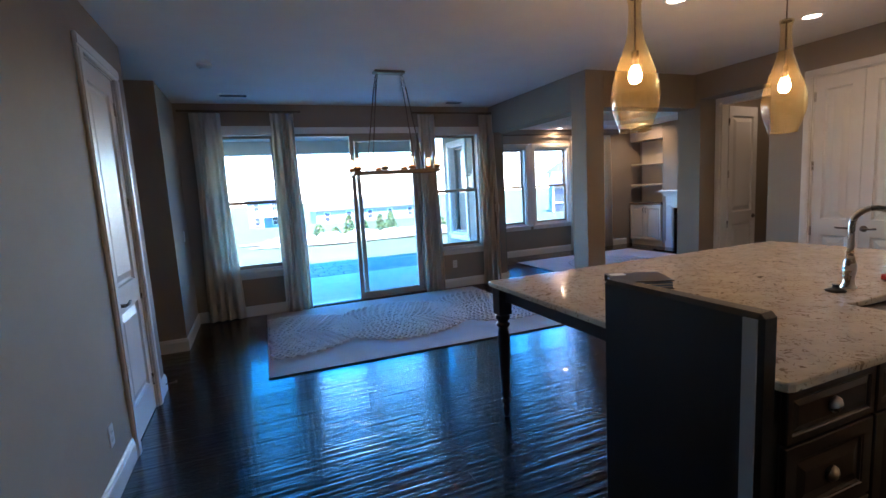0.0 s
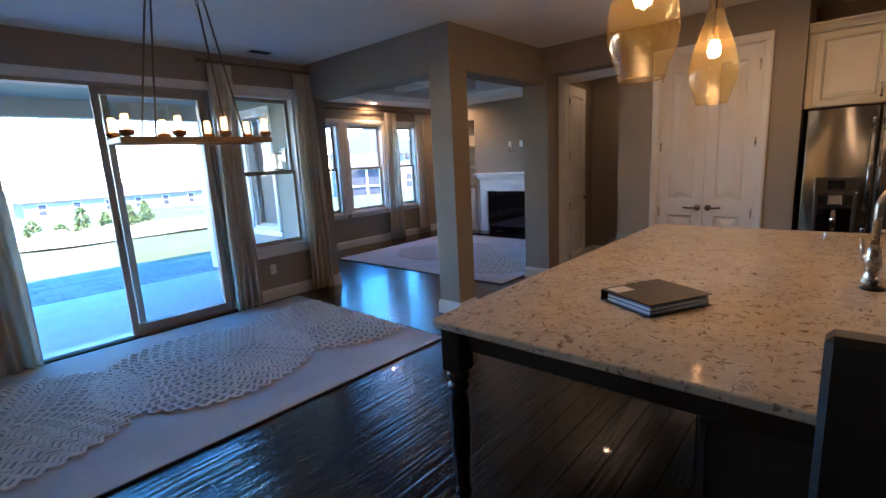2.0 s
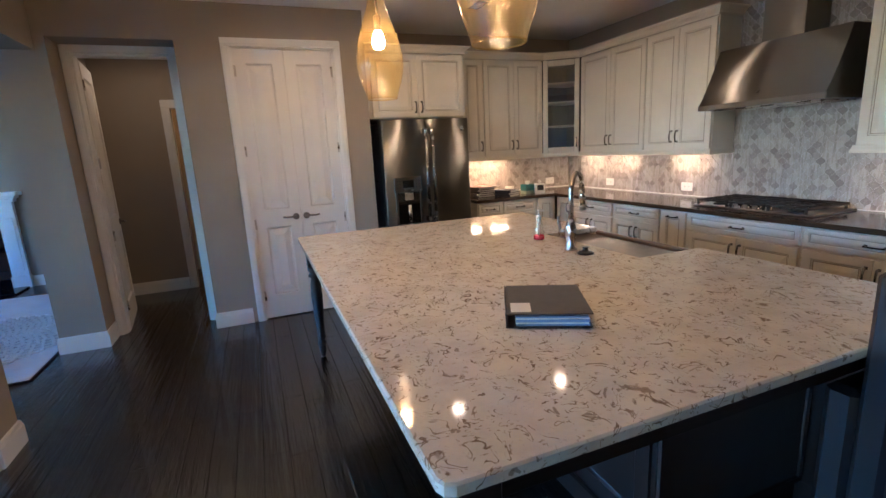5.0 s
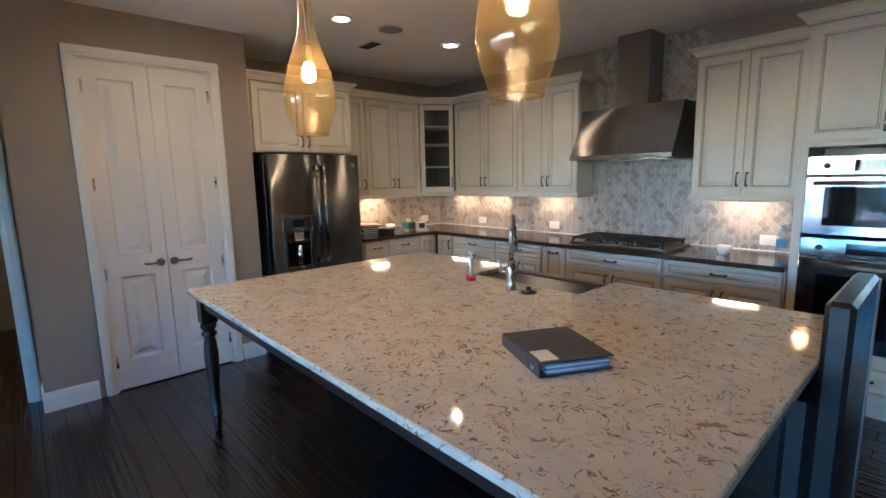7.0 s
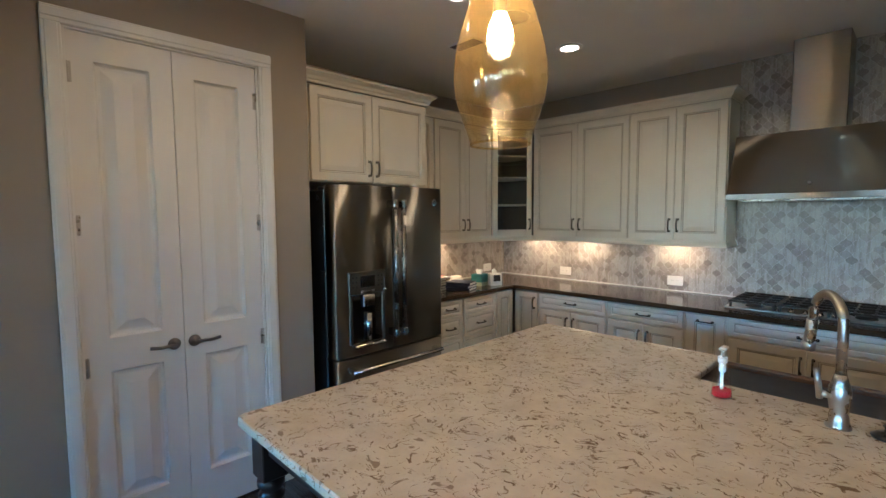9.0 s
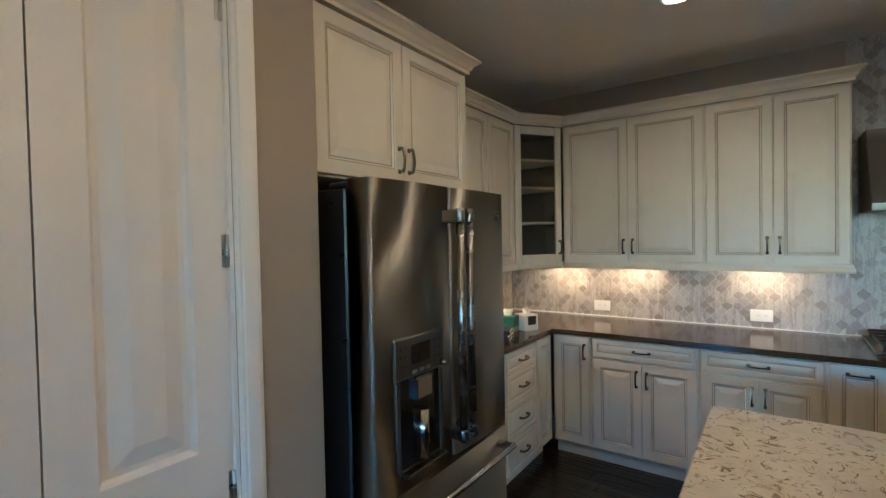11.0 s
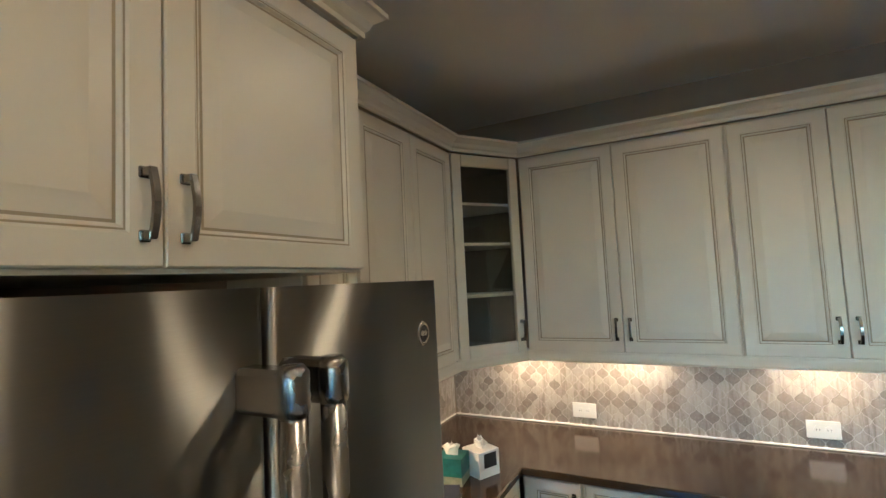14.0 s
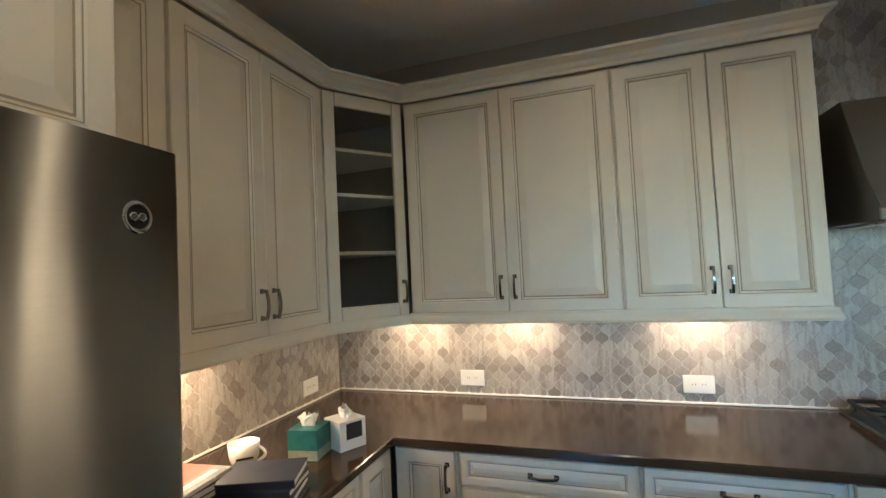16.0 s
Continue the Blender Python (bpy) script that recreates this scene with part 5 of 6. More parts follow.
def pendant(x, y, z):
    e = empty("pendant_lamp", pose(x, y, z), "amber seeded-glass bottle pendant lamp, lit", "pendant lamp", "island pendants")
    prof = [(0.086, 0.0), (0.098, 0.04), (0.115, 0.085), (0.128, 0.13), (0.135, 0.18), (0.134, 0.22), (0.125, 0.28), (0.105, 0.35), (0.077, 0.43), (0.053, 0.50), (0.041, 0.56), (0.035, 0.64), (0.034, 0.70), (0.042, 0.735), (0.044, 0.75)]
    part("glass_shade", Geo().lathe(prof, 36, close=False), "amber", e)
    rim = [(0.086 * math.cos(a), 0.086 * math.sin(a), 0.0) for a in [2 * math.pi * k / 36 for k in range(37)]]
    part("glass_rim", Geo().tube(rim, 0.0035, 8), "amber", e, "thick rounded glass rim")
    part("socket", Geo().cyl(0, 0, 0.37, 0.45, 0.020, 14).cyl(0, 0, 0.45, 0.72, 0.006, 10), "bronze", e)
    b = part("bulb", Geo().lathe([(0.010, 0.270), (0.028, 0.278), (0.038, 0.305), (0.033, 0.335), (0.018, 0.37)], 20), "bulb", e)
    part("cord", Geo().cyl(0, 0, 0.72, CEIL - z - 0.02, 0.004, 8), "bronze", e)
    part("neck_cap", Geo().lathe([(0.030, 0.735), (0.034, 0.745), (0.010, 0.765)], 20), "chrome", e)
    part("canopy", Geo().lathe([(0.060, CEIL - z - 0.022), (0.062, CEIL - z - 0.015), (0.062, CEIL - z - 0.001)], 24), "bronze", e)
    return e


pendant(2.480, 2.545, 1.812)
pendant(3.846, 2.570, 1.797)

ch = empty("chandelier", pose(1.775, 5.13, 0), "long bronze chandelier with glass-cylinder candle lights", "chandelier")
CZ = 1.745
part("canopy", Geo().box(-0.16, 0.16, -0.055, 0.055, CEIL - 0.028, CEIL - 0.001, 0.006), "bronze", ch)
g = Geo().box(-0.46, 0.46, -0.14, -0.115, CZ - 0.018, CZ + 0.018, 0.004).box(-0.46, 0.46, 0.115, 0.14, CZ - 0.018, CZ + 0.018, 0.004).box(-0.46, -0.435, -0.115, 0.115, CZ - 0.018, CZ + 0.018, 0.004).box(0.435, 0.46, -0.115, 0.115, CZ - 0.018, CZ + 0.018, 0.004)
part("frame_bar", g, "bronze", ch)
for x in (-0.13, 0.13):
    for y in (-0.03, 0.03):
        X, Y = x * 2.1, y * 4.2
        g = Geo()
        for k in range(5):
            z = CEIL - 0.03 - 0.03 * k
            xx, yy = x + (X - x) * 0.04 * k, y + (Y - y) * 0.04 * k
            ring = [(xx + (0.009 * math.cos(a) if k % 2 else 0), yy + (0 if k % 2 else 0.009 * math.cos(a)), z - 0.016 + 0.02 * math.sin(a)) for a in [2 * math.pi * i / 10 for i in range(11)]]
            g.tube(ring, 0.0025, 6)
        g.tube([(x + (X - x) * 0.18, y + (Y - y) * 0.18, CEIL - 0.17), (X, Y, CZ + 0.015)], 0.006, 8)
        part("hanger", g, "bronze", ch)
for x in (-0.42, -0.14, 0.14, 0.42):
    for y in (-0.127, 0.127):
        c = part("candle_cup", Geo().lathe([(0.012, CZ + 0.016), (0.036, CZ + 0.026), (0.043, CZ + 0.050), (0.022, CZ + 0.058)], 18, x, y), "copper_cup", ch)
        part("glass_cylinder", Geo().lathe([(0.041, CZ + 0.052), (0.041, CZ + 0.205)], 20, x, y, close=False), "clear", c)
        part("candle_bulb", Geo().lathe([(0.015, CZ + 0.059), (0.020, CZ + 0.066), (0.020, CZ + 0.135), (0.014, CZ + 0.143)], 16, x, y), "candle", c)


def under_lamp(m, w, watts=UNDER_W):
    e = empty("under_cabinet_light", m, "slim lit lamp below a wall cabinet", "lamp", "under-cabinet lights")
    part("housing", Geo().box(0, w, -0.03, 0.03, 0.002, 0.014, 0.002), "plastic", e)
    part("diffuser", Geo().box(0.01, w - 0.01, -0.022, 0.022, -0.001, 0.003, 0.0), "strip", e)
    lamp = new("under_cabinet_lamp", bpy.data.lights.new("under_cabinet_lamp", "AREA"))
    lamp.data.shape, lamp.data.size, lamp.data.size_y, lamp.data.energy, lamp.data.color = "RECTANGLE", w - 0.04, 0.04, watts, WARM
    lamp.matrix_world = m @ pose(w / 2, 0, -0.004)
    return e


for x in (5.78, 5.25, 4.42, 2.60):
    under_lamp(pose(x - 0.16, -0.46, 1.355), 0.34)
under_lamp(pose(6.18, 0.42, 1.355, 0, 0, 90), 0.26, UNDER_W * 1.5)
under_lamp(pose(6.18, 0.80, 1.355, 0, 0, 90), 0.20, UNDER_W * 1.5)

# ceiling fittings
def register(x, y, w, d, z=CEIL):
    e = empty("ceiling_vent", pose(x, y, z), "white slotted ceiling air vent", "vent", "ceiling vents")
    part("frame", Geo().box(-w / 2, w / 2, -d / 2, d / 2, -0.008, -0.001, 0.003), "plastic", e)
    for i in range(7):
        yy = -d / 2 + 0.02 + (d - 0.04) * i / 6
        part("slat", Geo().box(-w / 2 + 0.015, w / 2 - 0.015, yy - 0.005, yy + 0.003, -0.013, -0.0085, 0), "slot", e)


register(0.28, 6.46, 0.32, 0.13)
register(3.16, 6.66, 0.25, 0.13)
register(5.2, 1.25, 0.25, 0.13)
sm = empty("smoke_detector", pose(0.09, 5.16, CEIL), "round white smoke detector on the ceiling", "smoke detector")
part("base", Geo().lathe([(0.055, -0.03), (0.064, -0.022), (0.066, -0.001)], 28), "plastic", sm)
part("cap", Geo().lathe([(0.030, -0.042), (0.045, -0.040), (0.050, -0.030)], 28), "plastic", sm)
spk = empty("ceiling_speaker", pose(4.73, 1.36, CEIL), "round flush ceiling speaker grille", "speaker")
part("rim", Geo().lathe([(0.100, -0.004), (0.112, -0.007), (0.115, -0.001)], 32, close=False), "plastic", spk)
part("grille", Geo().lathe([(0.100, -0.004), (0.100, -0.001)], 32), "slot_grey", spk)


# ---------- curtains, rugs ----------
def curtain(x0, x1, y, zt, folds, label, group, flare=0.0, seed=0):
    rnd = random.Random(seed)
    e = empty("curtain", pose(0, 0, 0), label, "curtain", group)
    n, rows, g = folds * 10, 14, Geo()
    vs = []
    ph = rnd.random() * 6
    for r in range(rows + 1):
        u = r / rows
        for i in range(n + 1):
            a = i / n
            amp = 0.020 + 0.022 * u
            x = x0 + (x1 - x0) * a + flare * (u ** 1.5) * (a - 0.5) + 0.008 * math.sin(7 * u + a * 9 + ph)
            yy = y - amp * math.sin(a * folds * 2 * math.pi + ph + 0.7 * math.sin(2.2 * u + ph)) - 0.006 * math.sin(a * 37 + u * 5)
            vs.append((x, yy, zt - (zt - 0.015) * u))
    w = n + 1
    g.add(vs, [(r * w + i, (r + 1) * w + i, (r + 1) * w + i + 1, r * w + i + 1) for r in range(rows) for i in range(n)], True)
    c = part("cloth", g, "linen", e)
    sol = c.modifiers.new("thickness", "SOLIDIFY")
    sol.thickness = 0.003
    for i in range(folds):
        xx = x0 + (x1 - x0) * (i + 0.5) / folds
        hd = Geo().tube([(xx, y + 0.01 + 0.018 * math.cos(a), zt + 0.018 + 0.020 * math.sin(a)) for a in [2 * math.pi * k / 12 for k in range(13)]], 0.0025, 6)
        part("ring", hd, "bronze", e)
    return e


for i, (a, b, fl) in enumerate(((-0.24, 0.09, 0.10), (0.67, 0.97, 0.06), (2.70, 2.95, 0.05), (3.66, 3.92, 0.06))):
    curtain(a, b, YW - 0.10, 2.63, 4, "cream linen curtain hanging beside the patio window", "patio curtains", fl, i)
for x0, x1 in ((-0.36, 1.05), (2.62, 3.88)):
    rod = empty("curtain_rod", pose(0, YW - 0.09, 2.655), "dark bronze curtain rod above the patio wall", "curtain rod", "curtain rods")
    part("rod", Geo().tube([(x0, 0, 0), (x1, 0, 0)], 0.012, 12), "bronze", rod)
    for x in (x0 + 0.04, x1 - 0.04):
        part("bracket", Geo().tube([(x, 0, 0), (x, 0.086, 0)], 0.007, 8), "bronze", rod)
    for x in (x0, x1):
        part("finial", Geo().lathe([(0.006, -0.02), (0.017, -0.010), (0.017, 0.010), (0.006, 0.02)], 14, m=pose(x, 0, 0, 0, 90, 0)), "bronze", rod)
for i, (a, b) in enumerate(((6.89, 7.22), (7.77, 8.02))):
    curtain(a, b, YLR - 0.10, 2.53, 4, "cream linen curtain beside a living-room window", "living-room curtains", 0.04, 9 + i)
rod = empty("curtain_rod", pose(0, YLR - 0.09, 2.56), "dark bronze curtain rod in the living room", "curtain rod")
part("rod", Geo().tube([(4.5, 0, 0), (8.3, 0, 0)], 0.012, 12), "bronze", rod)
for x in (4.6, 6.9, 8.22):
    part("bracket", Geo().tube([(x, 0, 0), (x, 0.086, 0)], 0.007, 8), "bronze", rod)


def lace(geo, cx, cy, r, box, z):
    """A round of netted cord: waved rings, each meeting its neighbours, kept inside box."""
    k, rad = 0, 0.03
    while rad < r:
        step = 0.045
        waves = max(6, round(2 * math.pi * rad / 0.105))
        n = waves * 6
        run_ = []
        for i in range(n + 1):
            a = 2 * math.pi * i / n
            q = rad + step * 0.56 * math.sin(waves * a + math.pi * (k % 2)) + 0.006 * math.sin(5 * a + k)
            p = (cx + q * math.cos(a), cy + q * math.sin(a))
            if box[0] < p[0] < box[1] and box[2] < p[1] < box[3]:
                run_.append((*p, z + 0.002 * math.sin(waves * a * 2)))
            else:
                if len(run_) > 2:
                    geo.tube(run_, 0, rect=(0.0108, 0.0065))
                run_ = []
        if len(run_) > 2:
            geo.tube(run_, 0, rect=(0.0108, 0.0065))
        rad += step
        k += 1
    return geo


def rug(x0, x1, y0, y1, discs, label, turn=0.0):
    cx, cy = (x0 + x1) / 2, (y0 + y1) / 2
    e = empty("area_rug", pose(cx, cy, 0.004, 0, 0, turn), label, "rug")
    part("rug_field", Geo().box(x0 - cx, x1 - cx, y0 - cy, y1 - cy, 0.0, 0.010, 0.004), "rug", e)
    for a, b, c, d in ((x0 - 0.008, x1 + 0.008, y0 - 0.008, y0), (x0 - 0.008, x0, y0, y1), (x1, x1 + 0.008, y0, y1)):
        part("edge_binding", Geo().box(a - cx, b - cx, c - cy, d - cy, 0, 0.009, 0.003), "espresso", e)
    for k, (dx, dy, r) in enumerate(discs):
        # disc under each medallion, its dark colour the shade between the cords
        ground = [(min(max(dx - cx + r * math.cos(a), x0 - cx + 0.012), x1 - cx - 0.012), dy - cy + r * math.sin(a)) for a in [2 * math.pi * i / 60 for i in range(60)]]
        part("lace_gap_shade", Geo().prism(ground, 0.008, 0.0104 + 0.0004 * k), "rug_gap_shade", e, "dark disc giving the shade between the net's cords")
        g = lace(Geo(), dx - cx, dy - cy, r, (x0 - cx + 0.01, x1 - cx - 0.01, y0 - cy + 0.01, y1 - cy - 0.01), 0.0155 + 0.0008 * k)
        part("lace_medallion", g, "cord", e, "raised cream netted cord medallion")
    return e


rug(0.37, 3.39, 4.51, 6.90, [(0.60, 5.76, 0.80), (1.88, 5.73, 0.80), (3.16, 5.76, 0.80)], "pale grey rug with raised lace medallions by the patio door", -1.2)
rug(5.10, 7.95, 5.02, 8.30, [(6.15, 5.85, 0.80), (6.45, 7.10, 0.80)], "pale grey rug with lace medallions before the fireplace", 0)


# ---------- living room ----------
fp = empty("fireplace_mantel", pose(XFP, 7.03, 0), "white painted fireplace mantel with fluted legs", "mantel")
for s in (-1, 1):
    y0 = s * 0.735
    part("leg", Geo().box(-0.06, -0.001, y0 - 0.09, y0 + 0.09, 0.0, 1.0, 0.004).box(-0.075, 0, y0 - 0.10, y0 + 0.10, 0, 0.16, 0.004).box(-0.07, 0, y0 - 0.06, y0 + 0.06, 0.22, 0.92, 0.006), "trim", fp)
part("frieze", Geo().box(-0.06, -0.001, -0.645, 0.645, 0.87, 1.02, 0.003).box(-0.07, -0.001, -0.825, 0.825, 1.0, 1.12, 0.003), "trim", fp)
part("shelf", Geo().box(-0.17, -0.001, -0.93, 0.93, 1.20, 1.245, 0.006).box(-0.13, -0.001, -0.89, 0.89, 1.165, 1.20, 0.006).box(-0.10, -0.001, -0.86, 0.86, 1.12, 1.165, 0.006), "trim", fp)
for y0 in (0.47, -0.645):
    part("side_infill", Geo().box(-0.03, -0.001, y0, y0 + 0.175, 0.001, 0.87, 0.002), "blackglass", fp, "black polished stone surround")
part("fire_screen", Geo().box(-0.02, -0.003, -0.465, 0.465, 0.03, 0.85, 0.004), "blackglass", fp, "black glass firebox front")
setting("hearth", Geo().box(XFP - 0.45, XFP - 0.08, 6.22, 7.84, 0.001, 0.022, 0.004), "blackglass", "flush black stone hearth", "hearth")

bi = empty("built_in_cabinet", pose(8.62, 8.47, 0), "cream built-in cabinet with two doors below open shelves", "cabinet")
part("body", Geo().box(0.0, 0.375, -0.455, 0.455, 0.10, 0.93, 0.002).box(0.03, 0.37, -0.45, 0.45, 0, 0.10, 0), "cabinet", bi)
part("top", Geo().box(-0.03, 0.378, -0.462, 0.462, 0.93, 0.965, 0.004), "espresso_mid", bi)
for y, hnd in ((0.45, "r"), (0.0, "l")):
    f = front(bi, "door", 0, 0.445, 0.13, 0.91, hnd)
    f.matrix_basis = pose(-0.0, y, 0.13, 0, 0, -90) @ pose(0, -0.02, 0)
for z in (1.37, 1.84):
    part("shelf", Geo().box(0.03, 0.377, -0.466, 0.466, z - 0.02, z + 0.02, 0.003), "cabinet", bi)
part("head", Geo().box(0.0, 0.377, -0.466, 0.466, 2.36, 2.67, 0.003), "wall", bi)
part("back_panel", Geo().box(0.362, 0.376, -0.460, 0.460, 0.967, 2.358, 0.001), "cabinet", bi)


# ---------- wall plates ----------
def outlet(m, wide=False, label="white duplex wall outlet"):
    e = empty("wall_outlet", m, label, "outlet", "wall outlets")
    w, h = (0.13, 0.082) if wide else (0.074, 0.118)
    part("plate", Geo().box(-w / 2, w / 2, -0.006, 0, -h / 2, h / 2, 0.003), "plastic", e)
    for s in (-1, 1):
        c = (s * 0.021, 0) if wide else (0, s * 0.021)
        f = part("socket", Geo().lathe([(0.0165, 0), (0.0165, 0.0025)], 20, m=pose(c[0], -0.006, c[1], 90, 0, 0)), "plastic", e)
        part("slots", Geo().box(c[0] - 0.007, c[0] - 0.005, -0.0092, -0.0083, c[1] - 0.004, c[1] + 0.004, 0).box(c[0] + 0.005, c[0] + 0.007, -0.0092, -0.0083, c[1] - 0.004, c[1] + 0.004, 0), "slot", f)
    return e


TILE_Y, TILE_X = YS + 0.011, XE - 0.011
for x in (5.515, 4.443, 2.44):
    outlet(pose(x, TILE_Y, 1.012, 0, 0, 180), True, "white duplex outlet on the tiled splashback")
outlet(pose(TILE_X, -0.29, 1.012, 0, 0, -90), True, "white rocker plate on the tiled splashback")
outlet(pose(3.20, YW, 0.37), False, "white duplex outlet below the porch window")
outlet(pose(XL, 3.27, 0.33, 0, 0, 90), False, "white duplex outlet beside the side door")


def rocker(m):
    e = empty("light_switch", m, "white rocker light switch", "switch", "light switches")
    part("plate", Geo().box(-0.037, 0.037, -0.006, 0, -0.06, 0.06, 0.003), "plastic", e)
    part("rocker", Geo().box(-0.016, 0.016, -0.010, -0.005, -0.033, 0.033, 0.002), "plastic", e)


rocker(pose(-0.42, 6.60, 1.16, 0, 0, 90))
rocker(pose(3.94, 6.91, 1.2))
for y in (7.12, 6.86):
    rocker(pose(XFP, y, 1.80, 0, 0, -90))
thing("loose_cable", Geo().tube([(XFP - 0.01, 7.12, 1.77), (XFP - 0.03, 7.14, 1.70), (XFP - 0.03, 7.08, 1.64), (XFP - 0.03, 7.02, 1.66), (XFP - 0.02, 7.05, 1.72)], 0.006, 8), "slot", "short loose cable hanging above the mantel", "cable")
thing("door_stop", Geo().tube([(XL + 0.016, 4.70, 0.07), (XL + 0.09, 4.71, 0.075)], 0.005, 8).cyl(XL + 0.09, 4.71, 0.065, 0.085, 0.009, 10), "pewter", "small spring door stop on the baseboard", "door stop")


# ---------- counter things ----------
def tissue_box(x, y, rz, mat_side, mat_low, label):
    e = empty("tissue_box", pose(x, y, 0.9205, 0, 0, rz), label, "tissue box", "tissue boxes")
    s = 0.058
    part("carton", Geo().box(-s, s, -s, s, 0.036, 0.110, 0.001), mat_side, e)
    part("lower_print", Geo().box(-s, s, -s, s, 0.0, 0.0358, 0.001), mat_low, e)
    g = Geo()
    rnd = random.Random(int(x * 1000))
    n = 14
    vs = []
    for k, (r, z) in enumerate(((0.022, 0.110), (0.030, 0.128), (0.036, 0.142), (0.018, 0.154))):
        for i in range(n):
            a = 2 * math.pi * i / n
            q = r * (1 + 0.45 * math.sin(3 * a + k) * rnd.uniform(0.5, 1))
            vs.append((q * math.cos(a), 0.55 * q * math.sin(a), z + 0.012 * rnd.uniform(-1, 1) * (k > 0)))
    g.add(vs, [(k * n + i, k * n + (i + 1) % n, (k + 1) * n + (i + 1) % n, (k + 1) * n + i) for k in range(3) for i in range(n)], False)
    part("tissue", g, "paper", e, "crumpled white tissue")
    return e


tissue_box(5.905, 0.315, 8, "teal", "sand", "teal and sand patterned tissue box with a tissue pulled up")
t2 = tissue_box(5.822, 0.20, -27, "plastic", "plastic", "white tissue box with a dark oval opening")
part("opening", Geo().box(-0.0595, -0.0585, -0.04, 0.03, 0.04, 0.100, 0.0), "slot", t2)


def mug(x, y, rz, label, r=0.047, h=0.09, flare=1.0):
    e = empty("mug", pose(x, y, 0.9205, 0, 0, rz), label, "mug")
    part("cup", Geo().lathe([(r * 0.62, 0), (r * 0.70, 0.004), (r * 0.92, h * 0.4), (r * flare, h), (r * flare - 0.004, h), (r * 0.88, h * 0.4), (r * 0.6, 0.01)], 32), "china", e)
    part("handle", Geo().tube([(r * 0.9 + 0.03 * math.sin(math.pi * i / 8), 0, h * 0.85 - h * 0.65 * i / 8) for i in range(9)], 0.0055, 10), "china", e)
    return e


m1 = mug(6.085, 0.455, 195, "white china mug with a small line of writing", 0.055, 0.085)
part("writing_bar", Geo().box(-0.028, 0.028, -0.0575, -0.0560, 0.040, 0.047, 0), "slot", m1, "dark unreadable line of writing", m=pose(0, 0, 0, 0, 0, 29))
mug(2.66, -0.25, 120, "white tea cup with a grey band on the worktop", 0.052, 0.07)
bt = empty("water_bottle", pose(2.33, -0.45, 0.9205), "clear plastic water bottle with blue label", "bottle")
part("bottle", Geo().lathe([(0.032, 0), (0.036, 0.006), (0.036, 0.14), (0.030, 0.165), (0.014, 0.205), (0.014, 0.22)], 24), "water", bt)
part("label", Geo().lathe([(0.0365, 0.06), (0.0365, 0.12)], 24, close=False), "label", bt)
part("cap", Geo().cyl(0, 0, 0.22, 0.236, 0.0155, 18), "label", bt)


def book(x, y, z, w, d, h, rz, cover, label, name="book", kind="book"):
    e = empty(name, pose(x, y, z, 0, 0, rz), label, kind, "books on the worktop")
    part("cover", Geo().box(-w / 2, w / 2, -d / 2, d / 2, h - 0.003, h, 0.001).box(-w / 2, w / 2, -d / 2, d / 2, 0, 0.003, 0.001).box(-w / 2, -w / 2 + 0.003, -d / 2, d / 2, 0.003, h - 0.003, 0.001), cover, e)
    part("pages", Geo().box(-w / 2 + 0.0035, w / 2 - 0.005, -d / 2 + 0.004, d / 2 - 0.004, 0.0035, h - 0.0035, 0), "paper", e)
    return e


z = 0.9205
for i, (h, rz) in enumerate(((0.024, 8), (0.022, 3), (0.026, 10))):
    book(5.86, 0.62, z, 0.17, 0.235, h, -78 + rz, "navy", "navy cloth-bound book in a small stack")
    z += h + 0.0005
z = 0.9205
for i, rz in enumerate((2, -5, 6, 0, 4)):
    book(6.06, 0.86, z, 0.22, 0.29, 0.022, -90 + rz, "binder", "black folder in a leaning stack", "folder", "folder")
    z += 0.0225
mg = empty("magazine", pose(6.02, 0.84, z, 0, 0, -84), "red-topped glossy magazine on the folders", "magazine")
part("pages", Geo().box(-0.11, 0.11, -0.145, 0.145, 0, 0.010, 0.001), "paper", mg)
part("red_cover", Geo().box(-0.109, 0.109, -0.085, 0.144, 0.0101, 0.0108, 0), "red", mg)
part("grey_cover", Geo().box(-0.109, 0.109, -0.144, -0.0855, 0.0101, 0.0108, 0), "slot_grey", mg)
part("title_bars", Geo().box(-0.08, 0.06, 0.06, 0.085, 0.0109, 0.0113, 0).box(-0.09, 0.08, -0.12, -0.10, 0.0109, 0.0113, 0), "paper", mg)


# ---------- outside ----------
def ground_z(x, y):
    d = max(0.0, y - 12.0)
    return -0.17 - 0.045 * d * min(1.0, d / 8.0) if d < 110 else -0.17 - 0.045 * 110


g = Geo()
xs = [-400, -150, -80] + [x for x in range(-50, 81, 5)] + [120, 200, 400]
ys = [7.16, 9, 12, 14, 17, 20, 25, 32, 40, 55, 75, 100, 122, 200, 600]
vs = [(x, y, ground_z(x, y) + (0.0 if y < 14 else 0.15 * noise.noise((x * 0.07, y * 0.07, 0)))) for y in ys for x in xs]
w = len(xs)
setting("ground", g.add(vs, [(r * w + i, r * w + i + 1, (r + 1) * w + i + 1, (r + 1) * w + i) for r in range(len(ys) - 1) for i in range(w - 1)], True), "lawn", "sunlit lawn sloping gently away from the house", "ground")
setting("ground_house", Geo().box(-60, 80, -60, 7.16, -0.35, -0.2, 0), "lawn", "plain ground round the house", "ground")
setting("patio_slab", Geo().box(-2.2, 3.985, 7.16, 9.65, -0.17, -0.03, 0.01), "concrete", "smooth concrete porch slab", "patio")
g = Geo()
n = 40
